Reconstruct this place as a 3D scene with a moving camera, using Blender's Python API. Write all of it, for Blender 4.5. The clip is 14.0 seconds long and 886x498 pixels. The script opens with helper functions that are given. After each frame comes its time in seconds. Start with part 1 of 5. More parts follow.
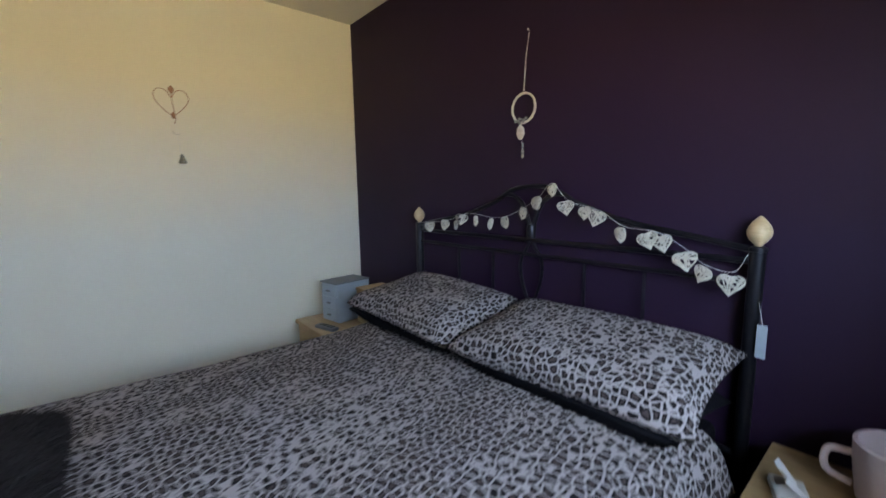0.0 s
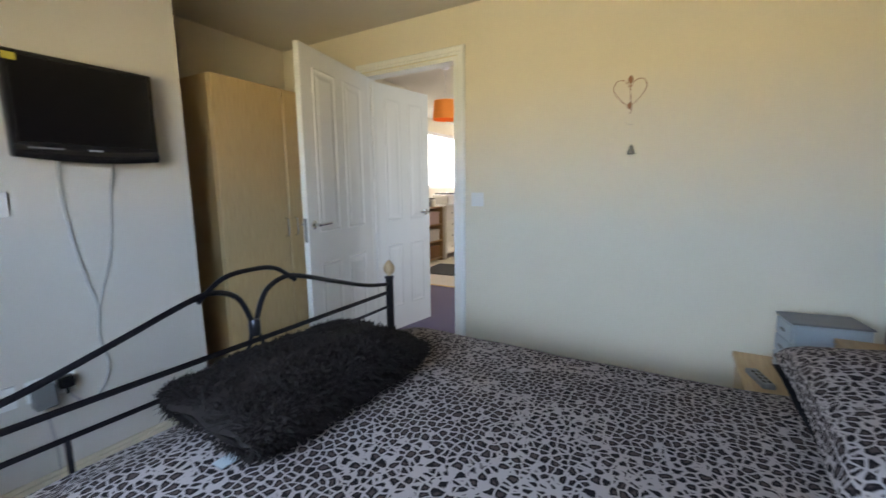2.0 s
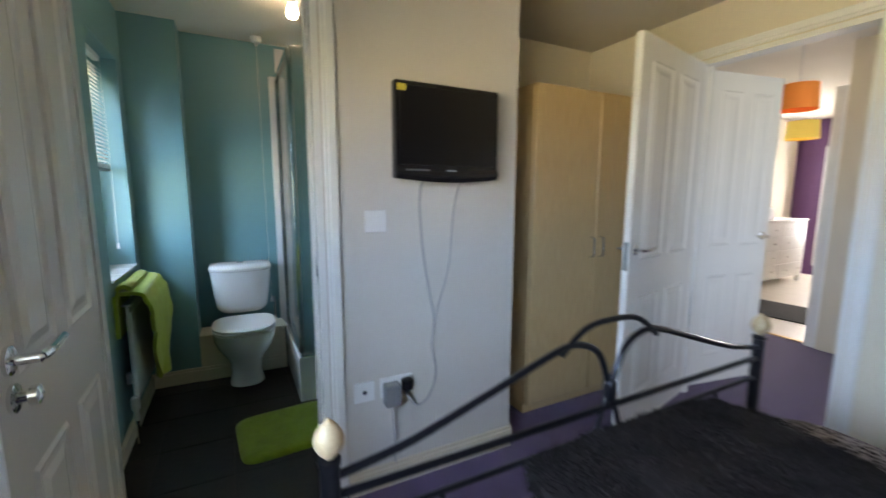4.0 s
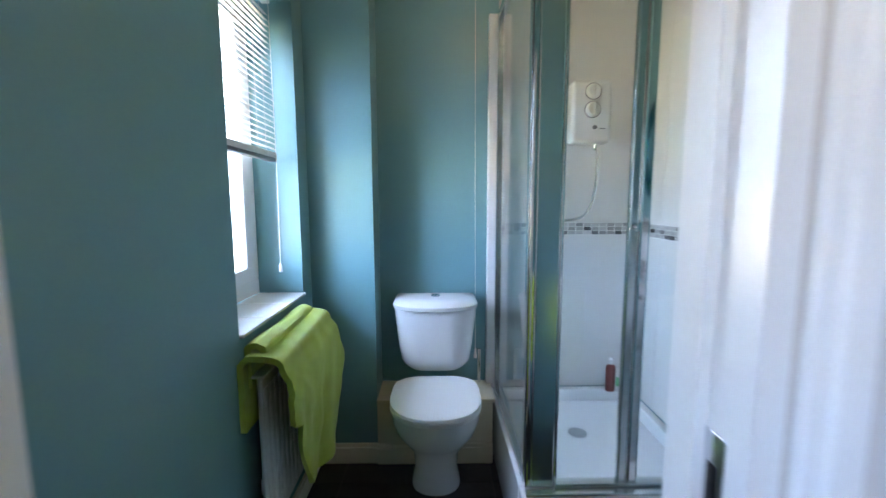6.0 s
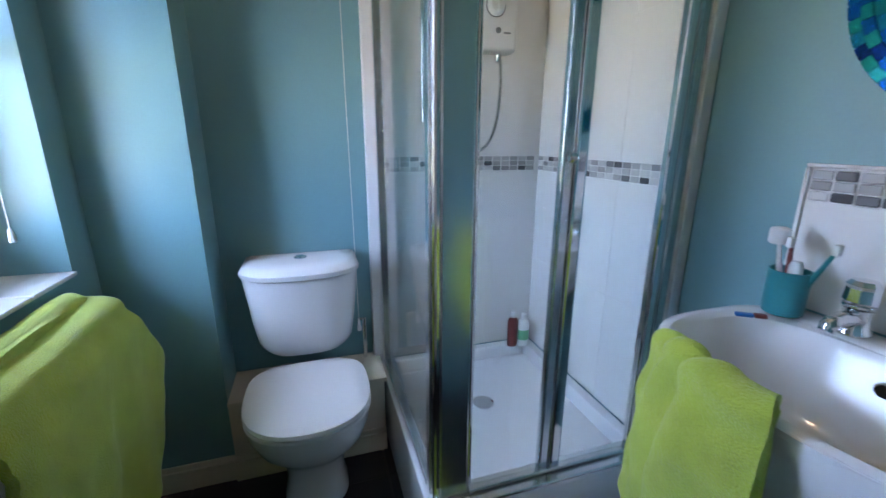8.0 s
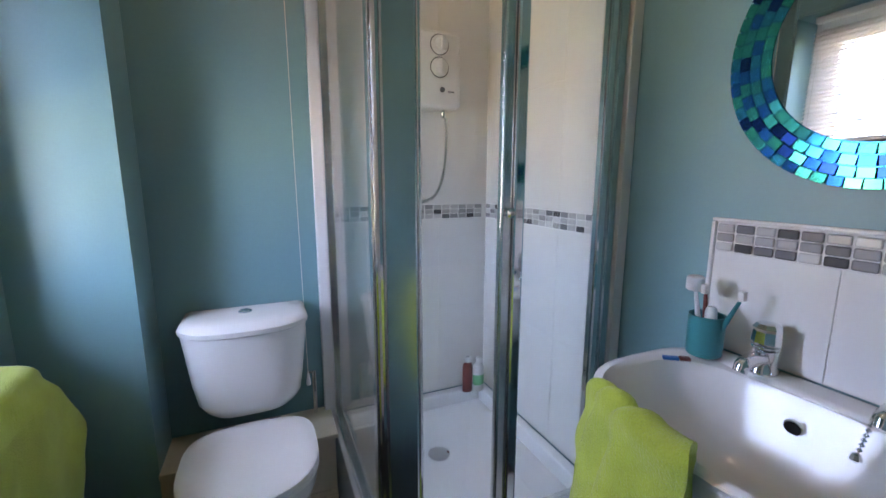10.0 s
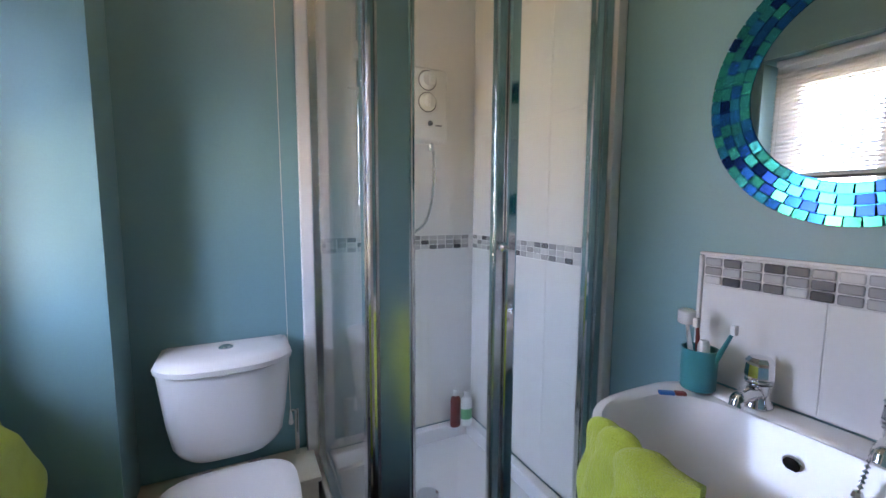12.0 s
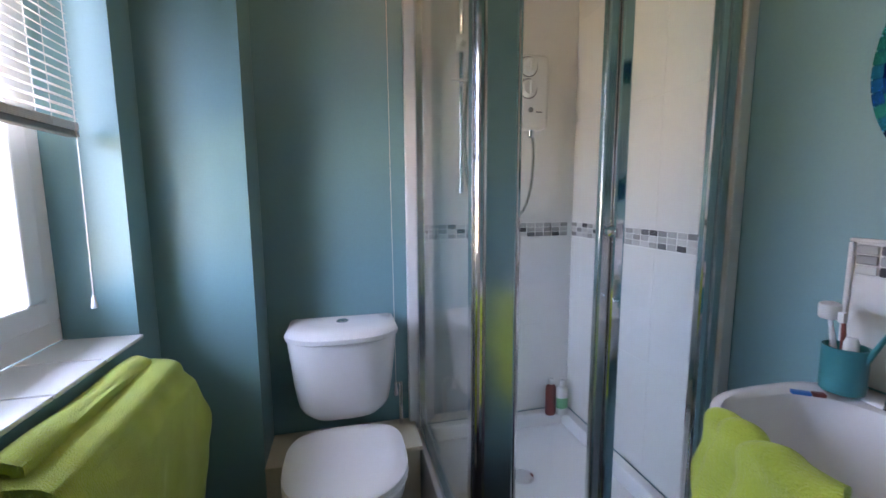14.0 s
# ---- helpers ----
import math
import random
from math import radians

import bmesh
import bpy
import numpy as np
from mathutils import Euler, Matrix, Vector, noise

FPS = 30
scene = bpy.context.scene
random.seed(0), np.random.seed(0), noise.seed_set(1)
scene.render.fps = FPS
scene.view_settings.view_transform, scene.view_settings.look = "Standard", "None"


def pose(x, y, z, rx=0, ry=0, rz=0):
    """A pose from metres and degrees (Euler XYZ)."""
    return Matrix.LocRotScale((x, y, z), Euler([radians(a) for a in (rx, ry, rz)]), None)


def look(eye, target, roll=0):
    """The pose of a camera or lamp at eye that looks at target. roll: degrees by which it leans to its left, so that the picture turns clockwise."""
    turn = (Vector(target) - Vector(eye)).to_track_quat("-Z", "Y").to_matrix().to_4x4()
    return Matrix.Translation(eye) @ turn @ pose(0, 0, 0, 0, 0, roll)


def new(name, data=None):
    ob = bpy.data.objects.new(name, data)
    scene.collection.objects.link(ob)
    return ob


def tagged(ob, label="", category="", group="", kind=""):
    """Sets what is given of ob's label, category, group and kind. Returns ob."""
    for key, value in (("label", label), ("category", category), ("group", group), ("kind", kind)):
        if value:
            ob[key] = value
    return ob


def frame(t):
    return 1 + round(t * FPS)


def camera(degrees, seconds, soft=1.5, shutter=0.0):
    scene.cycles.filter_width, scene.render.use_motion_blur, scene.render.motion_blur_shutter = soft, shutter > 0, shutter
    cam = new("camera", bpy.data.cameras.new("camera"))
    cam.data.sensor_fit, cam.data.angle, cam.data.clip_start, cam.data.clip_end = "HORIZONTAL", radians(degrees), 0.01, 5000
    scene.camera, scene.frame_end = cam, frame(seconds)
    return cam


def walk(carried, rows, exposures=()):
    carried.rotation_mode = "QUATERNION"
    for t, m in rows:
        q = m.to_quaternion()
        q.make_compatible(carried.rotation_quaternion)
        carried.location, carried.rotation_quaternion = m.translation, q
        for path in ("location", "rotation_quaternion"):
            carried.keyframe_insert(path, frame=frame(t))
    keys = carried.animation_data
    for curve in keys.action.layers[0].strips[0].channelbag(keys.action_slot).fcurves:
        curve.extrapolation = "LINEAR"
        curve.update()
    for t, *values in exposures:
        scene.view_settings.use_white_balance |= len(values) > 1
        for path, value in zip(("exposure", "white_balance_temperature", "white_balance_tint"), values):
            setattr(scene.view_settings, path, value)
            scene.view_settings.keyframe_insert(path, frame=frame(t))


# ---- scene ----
cam = camera(94.8, 14.0, shutter=0.5)
PATH = [
    (0, (0.421, 0.136, 1.192), (1.927, -1.151, 0.919), -0.9),
    (0.5, (0.485, -0.178, 1.255), (2.112, -1.311, 0.996), -0.9),
    (1, (0.588, -0.397, 1.238), (2.541, -0.778, 1.033), -1.1),
    (1.5, (0.609, -0.502, 1.238), (2.506, 0.082, 0.993), -0.9),
    (2, (0.619, -0.498, 1.202), (2.33, 0.495, 0.907), -0.6),
    (2.5, (0.608, -0.445, 1.231), (2.17, 0.765, 0.92), -0.4),
    (3, (0.586, -0.364, 1.245), (1.912, 1.106, 0.965), -0.2),
    (3.5, (0.574, -0.253, 1.26), (1.704, 1.372, 0.972), -0.1),
    (4, (0.567, 0.024, 1.271), (1.47, 1.788, 0.999), 0.2),
    (4.2, (0.534, 0.158, 1.27), (1.355, 1.962, 1.007), 0.3),
    (5.3, (0.5, 0.88, 1.26), (0.86, 2.83, 1.03), 0.0),
    (6.5, (0.647, 1.525, 1.211), (0.574, 3.510, 0.975), -0.2),
    (7, (0.606, 1.684, 1.229), (0.693, 3.648, 0.864), 0.8),
    (7.5, (0.623, 1.749, 1.203), (1.091, 3.635, 0.729), 0.3),
    (8, (0.644, 1.723, 1.189), (1.232, 3.562, 0.668), 0.3),
    (8.2, (0.653, 1.711, 1.193), (1.285, 3.533, 0.665), 0.3),
    (10.3, (0.672, 1.699, 1.236), (1.478, 3.508, 0.958), 0.3),
    (10.5, (0.666, 1.7, 1.241), (1.489, 3.507, 1.001), 0.5),
    (11, (0.661, 1.706, 1.238), (1.515, 3.503, 1.039), 0.5),
    (11.5, (0.658, 1.71, 1.237), (1.531, 3.498, 1.038), 0.5),
    (12, (0.65, 1.72, 1.242), (1.528, 3.505, 1.038), 0.3),
    (12.5, (0.623, 1.727, 1.239), (1.439, 3.543, 1.048), 0.3),
    (13, (0.592, 1.728, 1.233), (1.202, 3.625, 1.064), -0.1),
    (13.5, (0.57, 1.725, 1.231), (1.059, 3.655, 1.045), -0.2),
    (14, (0.602, 1.695, 1.228), (1.071, 3.624, 0.981), -0.3),
]
EXPOSURES = [(0.0, -0.95, 6750, 15), (0.9, -0.85, 6800, 14), (1.5, -0.75, 6800, 14), (2.5, -0.75, 6800, 14), (4.2, -0.6, 6600, 16), (6.5, -0.1, 6000, 24), (8.2, -0.45, 6000, 28), (10.3, -0.5, 6800, 35), (14.0, -0.6, 6800, 35)]
walk(cam, [(t, look(eye, target, roll)) for t, eye, target, roll in PATH], EXPOSURES)

# ---- light ----
world = bpy.data.worlds.new("sky")
scene.world = world
world.use_nodes = True
sky = world.node_tree.nodes.new("ShaderNodeTexSky")
sky.sky_type, sky.sun_disc = 'NISHITA', False
sky.sun_elevation, sky.sun_rotation = radians(38), radians(60)
world.node_tree.links.new(sky.outputs[0], world.node_tree.nodes["Background"].inputs[0])
world.node_tree.nodes["Background"].inputs[1].default_value = 0.12


def sun_lamp():
    d = bpy.data.lights.new("sun", 'SUN')
    d.energy, d.angle, d.color = 3.5, radians(0.5), (1, 0.94, 0.85)
    ob = new("sun", d)
    ob.matrix_world = look((20, 11, 17), (6.5, 2.3, 0.5))


def window_lamp(name, x, y, z, sy, sz, power, color, target):
    d = bpy.data.lights.new(name, 'AREA')
    d.shape, d.size, d.size_y, d.energy, d.color = 'RECTANGLE', sy, sz, power, color
    ob = new(name, d)
    ob.matrix_world = look((x, y, z), target)


sun_lamp()
SKY, EARTH = (0.50, 0.70, 1.0), (1.0, 0.825, 0.48)
# daylight on the window side: blue sky above the horizon, sunlit ground below it
window_lamp("sky_light", -8.5, 1.5, 6.3, 30, 10, 43500, SKY, (3, 1.5, 6.3))
window_lamp("ground_light", -8.5, 1.5, -0.7, 30, 4, 13600, EARTH, (3, 1.5, -0.7))
# unseen fill lamp, added to brighten the hallway cupboard door
window_lamp("hall_fill_light", 3.9, -0.55, 1.25, 0.9, 1.6, 24, (0.75, 0.86, 1.0), (3.9, 2, 1.25))
window_lamp("lounge_window_light", 7.25, 3.62, 1.75, 1.3, 1.0, 110, (1.0, 0.97, 0.92), (7.0, 0, 1.2))
window_lamp("lounge_glazed_door_light", 8.95, 2.75, 1.25, 0.7, 1.5, 100, (1.0, 0.97, 0.92), (5, 2.3, 1.0))


# ---- materials ----
def material(name, color, rough=0.5, metal=0.0, vary=0.08, scale=6.0, fine=120.0, bump=0.0, spec=0.5, sheen=0.0):
    m = bpy.data.materials.new(name)
    m.use_nodes = True
    nt = m.node_tree
    b = nt.nodes["Principled BSDF"]
    b.inputs["Roughness"].default_value, b.inputs["Metallic"].default_value = rough, metal
    b.inputs["Specular IOR Level"].default_value = spec
    b.inputs["Sheen Weight"].default_value = sheen
    tc = nt.nodes.new("ShaderNodeTexCoord")
    n1, n2 = nt.nodes.new("ShaderNodeTexNoise"), nt.nodes.new("ShaderNodeTexNoise")
    n1.inputs["Scale"].default_value, n2.inputs["Scale"].default_value = scale, fine
    for n in (n1, n2):
        n.inputs["Detail"].default_value = 3
        nt.links.new(tc.outputs["Object"], n.inputs["Vector"])
    mix = nt.nodes.new("ShaderNodeMix")
    mix.data_type = 'FLOAT'
    mix.inputs[0].default_value = 0.4
    nt.links.new(n1.outputs["Fac"], mix.inputs[2])
    nt.links.new(n2.outputs["Fac"], mix.inputs[3])
    ramp = nt.nodes.new("ShaderNodeValToRGB")
    c = np.array(color)
    ramp.color_ramp.elements[0].position, ramp.color_ramp.elements[1].position = 0.3, 0.7
    ramp.color_ramp.elements[0].color = (*np.clip(c * (1 - vary), 0, 1), 1)
    ramp.color_ramp.elements[1].color = (*np.clip(c * (1 + vary), 0, 1), 1)
    nt.links.new(mix.outputs[0], ramp.inputs[0])
    nt.links.new(ramp.outputs[0], b.inputs["Base Color"])
    if bump:
        bp = nt.nodes.new("ShaderNodeBump")
        bp.inputs["Strength"].default_value, bp.inputs["Distance"].default_value = bump, 0.004
        nt.links.new(n2.outputs["Fac"], bp.inputs["Height"])
        nt.links.new(bp.outputs[0], b.inputs["Normal"])
    return m


def leopard():
    m = material("leopard_print_cotton", (0.6, 0.57, 0.58), 0.9, bump=0.15, fine=300, spec=0.15)
    nt = m.node_tree
    b = nt.nodes["Principled BSDF"]
    tc = nt.nodes.new("ShaderNodeTexCoord")
    ns = nt.nodes.new("ShaderNodeTexNoise")
    ns.inputs["Scale"].default_value = 22
    add = nt.nodes.new("ShaderNodeVectorMath")
    add.operation = 'MULTIPLY_ADD'
    add.inputs[1].default_value = (0.022, 0.022, 0.022)
    nt.links.new(tc.outputs["Object"], ns.inputs["Vector"])
    nt.links.new(ns.outputs["Color"], add.inputs[0])
    nt.links.new(tc.outputs["Object"], add.inputs[2])
    v = nt.nodes.new("ShaderNodeTexVoronoi")
    v.feature = 'DISTANCE_TO_EDGE'
    v.inputs["Scale"].default_value = 43
    v.inputs["Randomness"].default_value = 0.72
    nt.links.new(add.outputs[0], v.inputs["Vector"])
    r = nt.nodes.new("ShaderNodeValToRGB")
    e = r.color_ramp.elements
    e[0].position, e[0].color = 0.085, (0.33, 0.29, 0.287, 1)
    e[1].position, e[1].color = 0.13, (0.008, 0.0065, 0.0085, 1)
    k = e.new(0.25)
    k.color = (0.010, 0.008, 0.010, 1)
    k = e.new(0.33)
    k.color = (0.062, 0.045, 0.043, 1)
    nt.links.new(v.outputs["Distance"], r.inputs[0])
    nt.links.new(r.outputs[0], b.inputs["Base Color"])
    return m


def wood(name, c1, c2, axis=2, rough=0.45):
    m = material(name, c1, rough)
    nt = m.node_tree
    b = nt.nodes["Principled BSDF"]
    tc, mp, ns, r = (nt.nodes.new(k) for k in ("ShaderNodeTexCoord", "ShaderNodeMapping", "ShaderNodeTexNoise", "ShaderNodeValToRGB"))
    sc = [28, 28, 28]
    sc[axis] = 1.6
    mp.inputs["Scale"].default_value = sc
    ns.inputs["Detail"].default_value = 6
    nt.links.new(tc.outputs["Object"], mp.inputs[0])
    nt.links.new(mp.outputs[0], ns.inputs["Vector"])
    nt.links.new(ns.outputs["Fac"], r.inputs[0])
    r.color_ramp.elements[0].position, r.color_ramp.elements[1].position = 0.35, 0.68
    r.color_ramp.elements[0].color, r.color_ramp.elements[1].color = (*c2, 1), (*c1, 1)
    nt.links.new(r.outputs[0], b.inputs["Base Color"])
    return m


def by_object(m, colors):
    """Picks one of some colours for each object."""
    nt = m.node_tree
    b = nt.nodes["Principled BSDF"]
    oi, r = nt.nodes.new("ShaderNodeObjectInfo"), nt.nodes.new("ShaderNodeValToRGB")
    r.color_ramp.interpolation = 'CONSTANT'
    el = r.color_ramp.elements
    while len(el) < len(colors):
        el.new(0.5)
    for i, c in enumerate(colors):
        el[i].position, el[i].color = i / len(colors), (*c, 1)
    nt.links.new(oi.outputs["Random"], r.inputs[0])
    nt.links.new(r.outputs[0], b.inputs["Base Color"])
    return m


def clear_glass(name, tint=(0.97, 1, 0.99), gloss=0.035):
    m = bpy.data.materials.new(name)
    m.use_nodes = True
    nt = m.node_tree
    nt.nodes.remove(nt.nodes["Principled BSDF"])
    out = nt.nodes["Material Output"]
    tr, gl, mx, lw, pw, ma = (nt.nodes.new(k) for k in ("ShaderNodeBsdfTransparent", "ShaderNodeBsdfGlossy", "ShaderNodeMixShader", "ShaderNodeLayerWeight", "ShaderNodeMath", "ShaderNodeMath"))
    tr.inputs[0].default_value = (*tint, 1)
    gl.inputs["Roughness"].default_value = 0.01
    lw.inputs[0].default_value = 0.5
    pw.operation, ma.operation = 'POWER', 'MULTIPLY_ADD'
    pw.inputs[1].default_value, ma.inputs[1].default_value, ma.inputs[2].default_value = 4.0, 0.7, gloss
    nt.links.new(lw.outputs["Facing"], pw.inputs[0])
    nt.links.new(pw.outputs[0], ma.inputs[0])
    nt.links.new(ma.outputs[0], mx.inputs[0])
    nt.links.new(tr.outputs[0], mx.inputs[1])
    nt.links.new(gl.outputs[0], mx.inputs[2])
    nt.links.new(mx.outputs[0], out.inputs[0])
    return m


def glowing(name, color, strength):
    m = material(name, color, 0.6)
    b = m.node_tree.nodes["Principled BSDF"]
    b.inputs["Emission Color"].default_value = (*color, 1)
    b.inputs["Emission Strength"].default_value = strength
    return m


CREAM = material("cream_wall_paint", (0.74, 0.675, 0.54), 0.75, vary=0.03, scale=2.5, fine=180, bump=0.06)
MAGNOLIA = material("off_white_wall_paint", (0.60, 0.57, 0.525), 0.75, vary=0.03, scale=2.5, fine=180, bump=0.06)
PURPLE = material("dark_purple_wall_paint", (0.021, 0.0086, 0.027), 0.6, vary=0.09, scale=2.5, fine=160, bump=0.08, spec=0.25)
# lighter purple for the lounge wall: its daylight is put into the colour
PURPLE_LIT = material("lit_purple_wall_paint", (0.10, 0.035, 0.12), 0.6, vary=0.07, scale=2.5, fine=160)
TEAL = material("teal_wall_paint", (0.158, 0.32, 0.343), 0.4, vary=0.04, scale=2.0, fine=150, bump=0.08)
CEIL = material("ceiling_paint", (0.68, 0.64, 0.55), 0.9, vary=0.03, scale=2, fine=140, bump=0.1)
GLOSS = material("white_gloss_paint", (0.83, 0.83, 0.80), 0.22, vary=0.03, scale=3)
SKIRT = material("cream_gloss_paint", (0.66, 0.60, 0.46), 0.3, vary=0.05, scale=3)
CARPET = material("purple_carpet", (0.075, 0.036, 0.125), 0.95, vary=0.25, scale=9, fine=420, bump=0.9, sheen=0.3)
STONE = material("pale_vinyl", (0.62, 0.57, 0.48), 0.4, vary=0.08)
SLATE = by_object(material("dark_slate_tile", (0.03, 0.03, 0.034), 0.5, vary=0.4, bump=0.4, fine=40),
                  [(0.013, 0.012, 0.014), (0.017, 0.016, 0.018), (0.021, 0.019, 0.021)])
GROUT = material("dark_grout", (0.055, 0.052, 0.05), 0.9, vary=0.15)
LEOPARD = leopard()
BLACK_CLOTH = material("black_cotton", (0.007, 0.007, 0.009), 0.95, vary=0.3, bump=0.2, fine=300, spec=0.08)
FUR = material("dark_brown_fur", (0.013, 0.0095, 0.009), 0.7, vary=0.6, scale=14, spec=0.25)
IRON = material("dark_grey_metal", (0.035, 0.035, 0.042), 0.3, 0.85, vary=0.12)
EGG = wood("pale_wood_finial", (0.62, 0.47, 0.28), (0.50, 0.36, 0.2), 0, 0.4)
BEECH = wood("beech_veneer", (0.60, 0.45, 0.24), (0.52, 0.37, 0.19), 2, 0.35)
OAK = wood("light_oak", (0.46, 0.32, 0.16), (0.36, 0.23, 0.11), 0, 0.45)
CHROME = material("polished_chrome", (0.78, 0.79, 0.80), 0.09, 1.0, vary=0.02)
ALU = material("brushed_aluminium", (0.66, 0.69, 0.70), 0.22, 1.0, vary=0.05)
CERAMIC = material("white_ceramic", (0.80, 0.80, 0.80), 0.1, vary=0.015)
PLASTIC = material("white_plastic", (0.75, 0.75, 0.74), 0.32, vary=0.02)
UPVC = material("white_upvc", (0.80, 0.80, 0.80), 0.3, vary=0.015)
BLACKP = material("black_gloss_plastic", (0.012, 0.012, 0.013), 0.22, vary=0.1)
SCREEN = material("black_screen", (0.004, 0.004, 0.005), 0.28, vary=0.1)
GREYP = material("grey_plastic", (0.16, 0.165, 0.17), 0.45, vary=0.08)
SILVERP = material("silver_grey_plastic", (0.33, 0.38, 0.42), 0.4, vary=0.06)
LIME = material("lime_towelling", (0.44, 0.54, 0.055), 0.95, vary=0.14, scale=20, fine=330, bump=1.0, sheen=0.3)
LIME_MAT = material("lime_bath_mat_pile", (0.22, 0.33, 0.012), 0.95, vary=0.25, scale=20, fine=260, bump=1.0, sheen=0.3)
TILE = material("white_wall_tile", (0.76, 0.75, 0.73), 0.16, vary=0.02)
TGROUT = material("pale_grout", (0.8, 0.79, 0.77), 0.8, vary=0.04)
MOSAIC = by_object(material("grey_glass_mosaic", (0.4, 0.4, 0.4), 0.12, vary=0.1),
                   [(0.62, 0.62, 0.61), (0.50, 0.50, 0.50), (0.46, 0.46, 0.46), (0.28, 0.28, 0.29), (0.40, 0.395, 0.39), (0.17, 0.17, 0.18), (0.52, 0.52, 0.515), (0.34, 0.335, 0.335), (0.09, 0.09, 0.095)])
SEAGLASS = by_object(material("blue_green_glass_mosaic", (0.02, 0.2, 0.3), 0.16, 0.85, vary=0.2, spec=0.2),
                     [(0.008, 0.12, 0.38), (0.012, 0.36, 0.28), (0.010, 0.20, 0.44), (0.02, 0.42, 0.30), (0.006, 0.035, 0.16), (0.012, 0.28, 0.40), (0.02, 0.33, 0.30)])
MIRROR = material("mirror_silver", (0.9, 0.9, 0.9), 0.01, 1.0, vary=0.0)
GLASS = clear_glass("clear_glass")
WICKER = material("white_wicker", (0.55, 0.50, 0.42), 0.8, vary=0.2, scale=40)
TWIG = material("copper_brown_wire", (0.33, 0.15, 0.08), 0.5, vary=0.25, scale=40)
CRYSTAL = material("cut_crystal", (0.55, 0.55, 0.52), 0.08, 0.7, vary=0.35, scale=60)
CABLE = material("grey_white_cable", (0.42, 0.41, 0.40), 0.5, vary=0.05)
CORD = material("white_cord", (0.66, 0.65, 0.62), 0.6, vary=0.05)
TEALP = material("teal_plastic", (0.022, 0.23, 0.25), 0.38, vary=0.06)
REDP = material("red_plastic", (0.17, 0.032, 0.026), 0.35, vary=0.1)
BLUEP = material("blue_plastic", (0.02, 0.16, 0.5), 0.35, vary=0.1)
STICKER = material("yellow_paper", (0.50, 0.42, 0.06), 0.7, vary=0.15)
GREENP = material("green_print", (0.12, 0.42, 0.2), 0.4, vary=0.1)
RUBBER = material("black_rubber_mat", (0.016, 0.016, 0.017), 0.9, vary=0.3, bump=0.5)
BRASS = material("brass_strip", (0.6, 0.42, 0.16), 0.3, 1.0, vary=0.1)
ORANGE = glowing("orange_fabric_shade", (0.72, 0.22, 0.035), 0.5)
YELLOW = glowing("yellow_fabric_shade", (0.78, 0.58, 0.12), 0.6)
BULB = glowing("lit_bulb", (1.0, 0.76, 0.44), 150)
PINK = material("pale_pink_plastic", (0.62, 0.5, 0.5), 0.5, vary=0.06)
BROWNBOX = material("brown_card", (0.25, 0.14, 0.07), 0.8, vary=0.1)


# ---- mesh helpers ----
def part(name, bm, mat, parent=None, label="", smooth=False):
    me = bpy.data.meshes.new(name)
    bmesh.ops.recalc_face_normals(bm, faces=bm.faces[:])
    bm.to_mesh(me)
    bm.free()
    me.materials.append(mat)
    if smooth:
        for p in me.polygons:
            p.use_smooth = True
        me.set_sharp_from_angle(angle=radians(40))
    ob = new(name, me)
    if parent:
        ob.parent = parent
    if label:
        tagged(ob, label)
    return ob


def thing(name, label, category, at=(0, 0, 0), group="", rz=0):
    ob = new(name)
    ob.matrix_world = pose(*at, 0, 0, rz)
    return tagged(ob, label, category, group)


def add_box(bm, x0, x1, y0, y1, z0, z1, bev=0.0, seg=2):
    g = bmesh.ops.create_cube(bm, size=1)
    vs = g["verts"]
    for v in vs:
        v.co = Vector((x0 + (v.co.x + 0.5) * (x1 - x0), y0 + (v.co.y + 0.5) * (y1 - y0), z0 + (v.co.z + 0.5) * (z1 - z0)))
    if bev:
        es = {e for v in vs for e in v.link_edges}
        bmesh.ops.bevel(bm, geom=list(es), offset=bev, segments=seg, affect='EDGES', profile=0.5)
    return bm


def box(x0, x1, y0, y1, z0, z1, bev=0.0, seg=2):
    return add_box(bmesh.new(), x0, x1, y0, y1, z0, z1, bev, seg)


def add_tube(bm, pts, r, sides=8, closed=False):
    """A round bar along some points; r may be a number or one for each point."""
    pts = [Vector(p) for p in pts]
    n = len(pts)
    rs = r if isinstance(r, (list, tuple)) else [r] * n
    rings = []
    up = None
    for i, p in enumerate(pts):
        a, b = (pts[(i - 1) % n], pts[(i + 1) % n]) if closed else (pts[max(i - 1, 0)], pts[min(i + 1, n - 1)])
        d = (b - a).normalized()
        if up is None:
            up = d.orthogonal().normalized()
        up = (up - d * up.dot(d)).normalized()
        w = d.cross(up)
        rings.append([bm.verts.new(p + rs[i] * (math.cos(k * 2 * math.pi / sides) * up + math.sin(k * 2 * math.pi / sides) * w)) for k in range(sides)])
    for i in range(n if closed else n - 1):
        a, b = rings[i], rings[(i + 1) % n]
        for k in range(sides):
            bm.faces.new((a[k], a[(k + 1) % sides], b[(k + 1) % sides], b[k]))
    if not closed:
        bm.faces.new(rings[0][::-1])
        bm.faces.new(rings[-1])
    return bm


def tube(pts, r, sides=8, closed=False):
    return add_tube(bmesh.new(), pts, r, sides, closed)


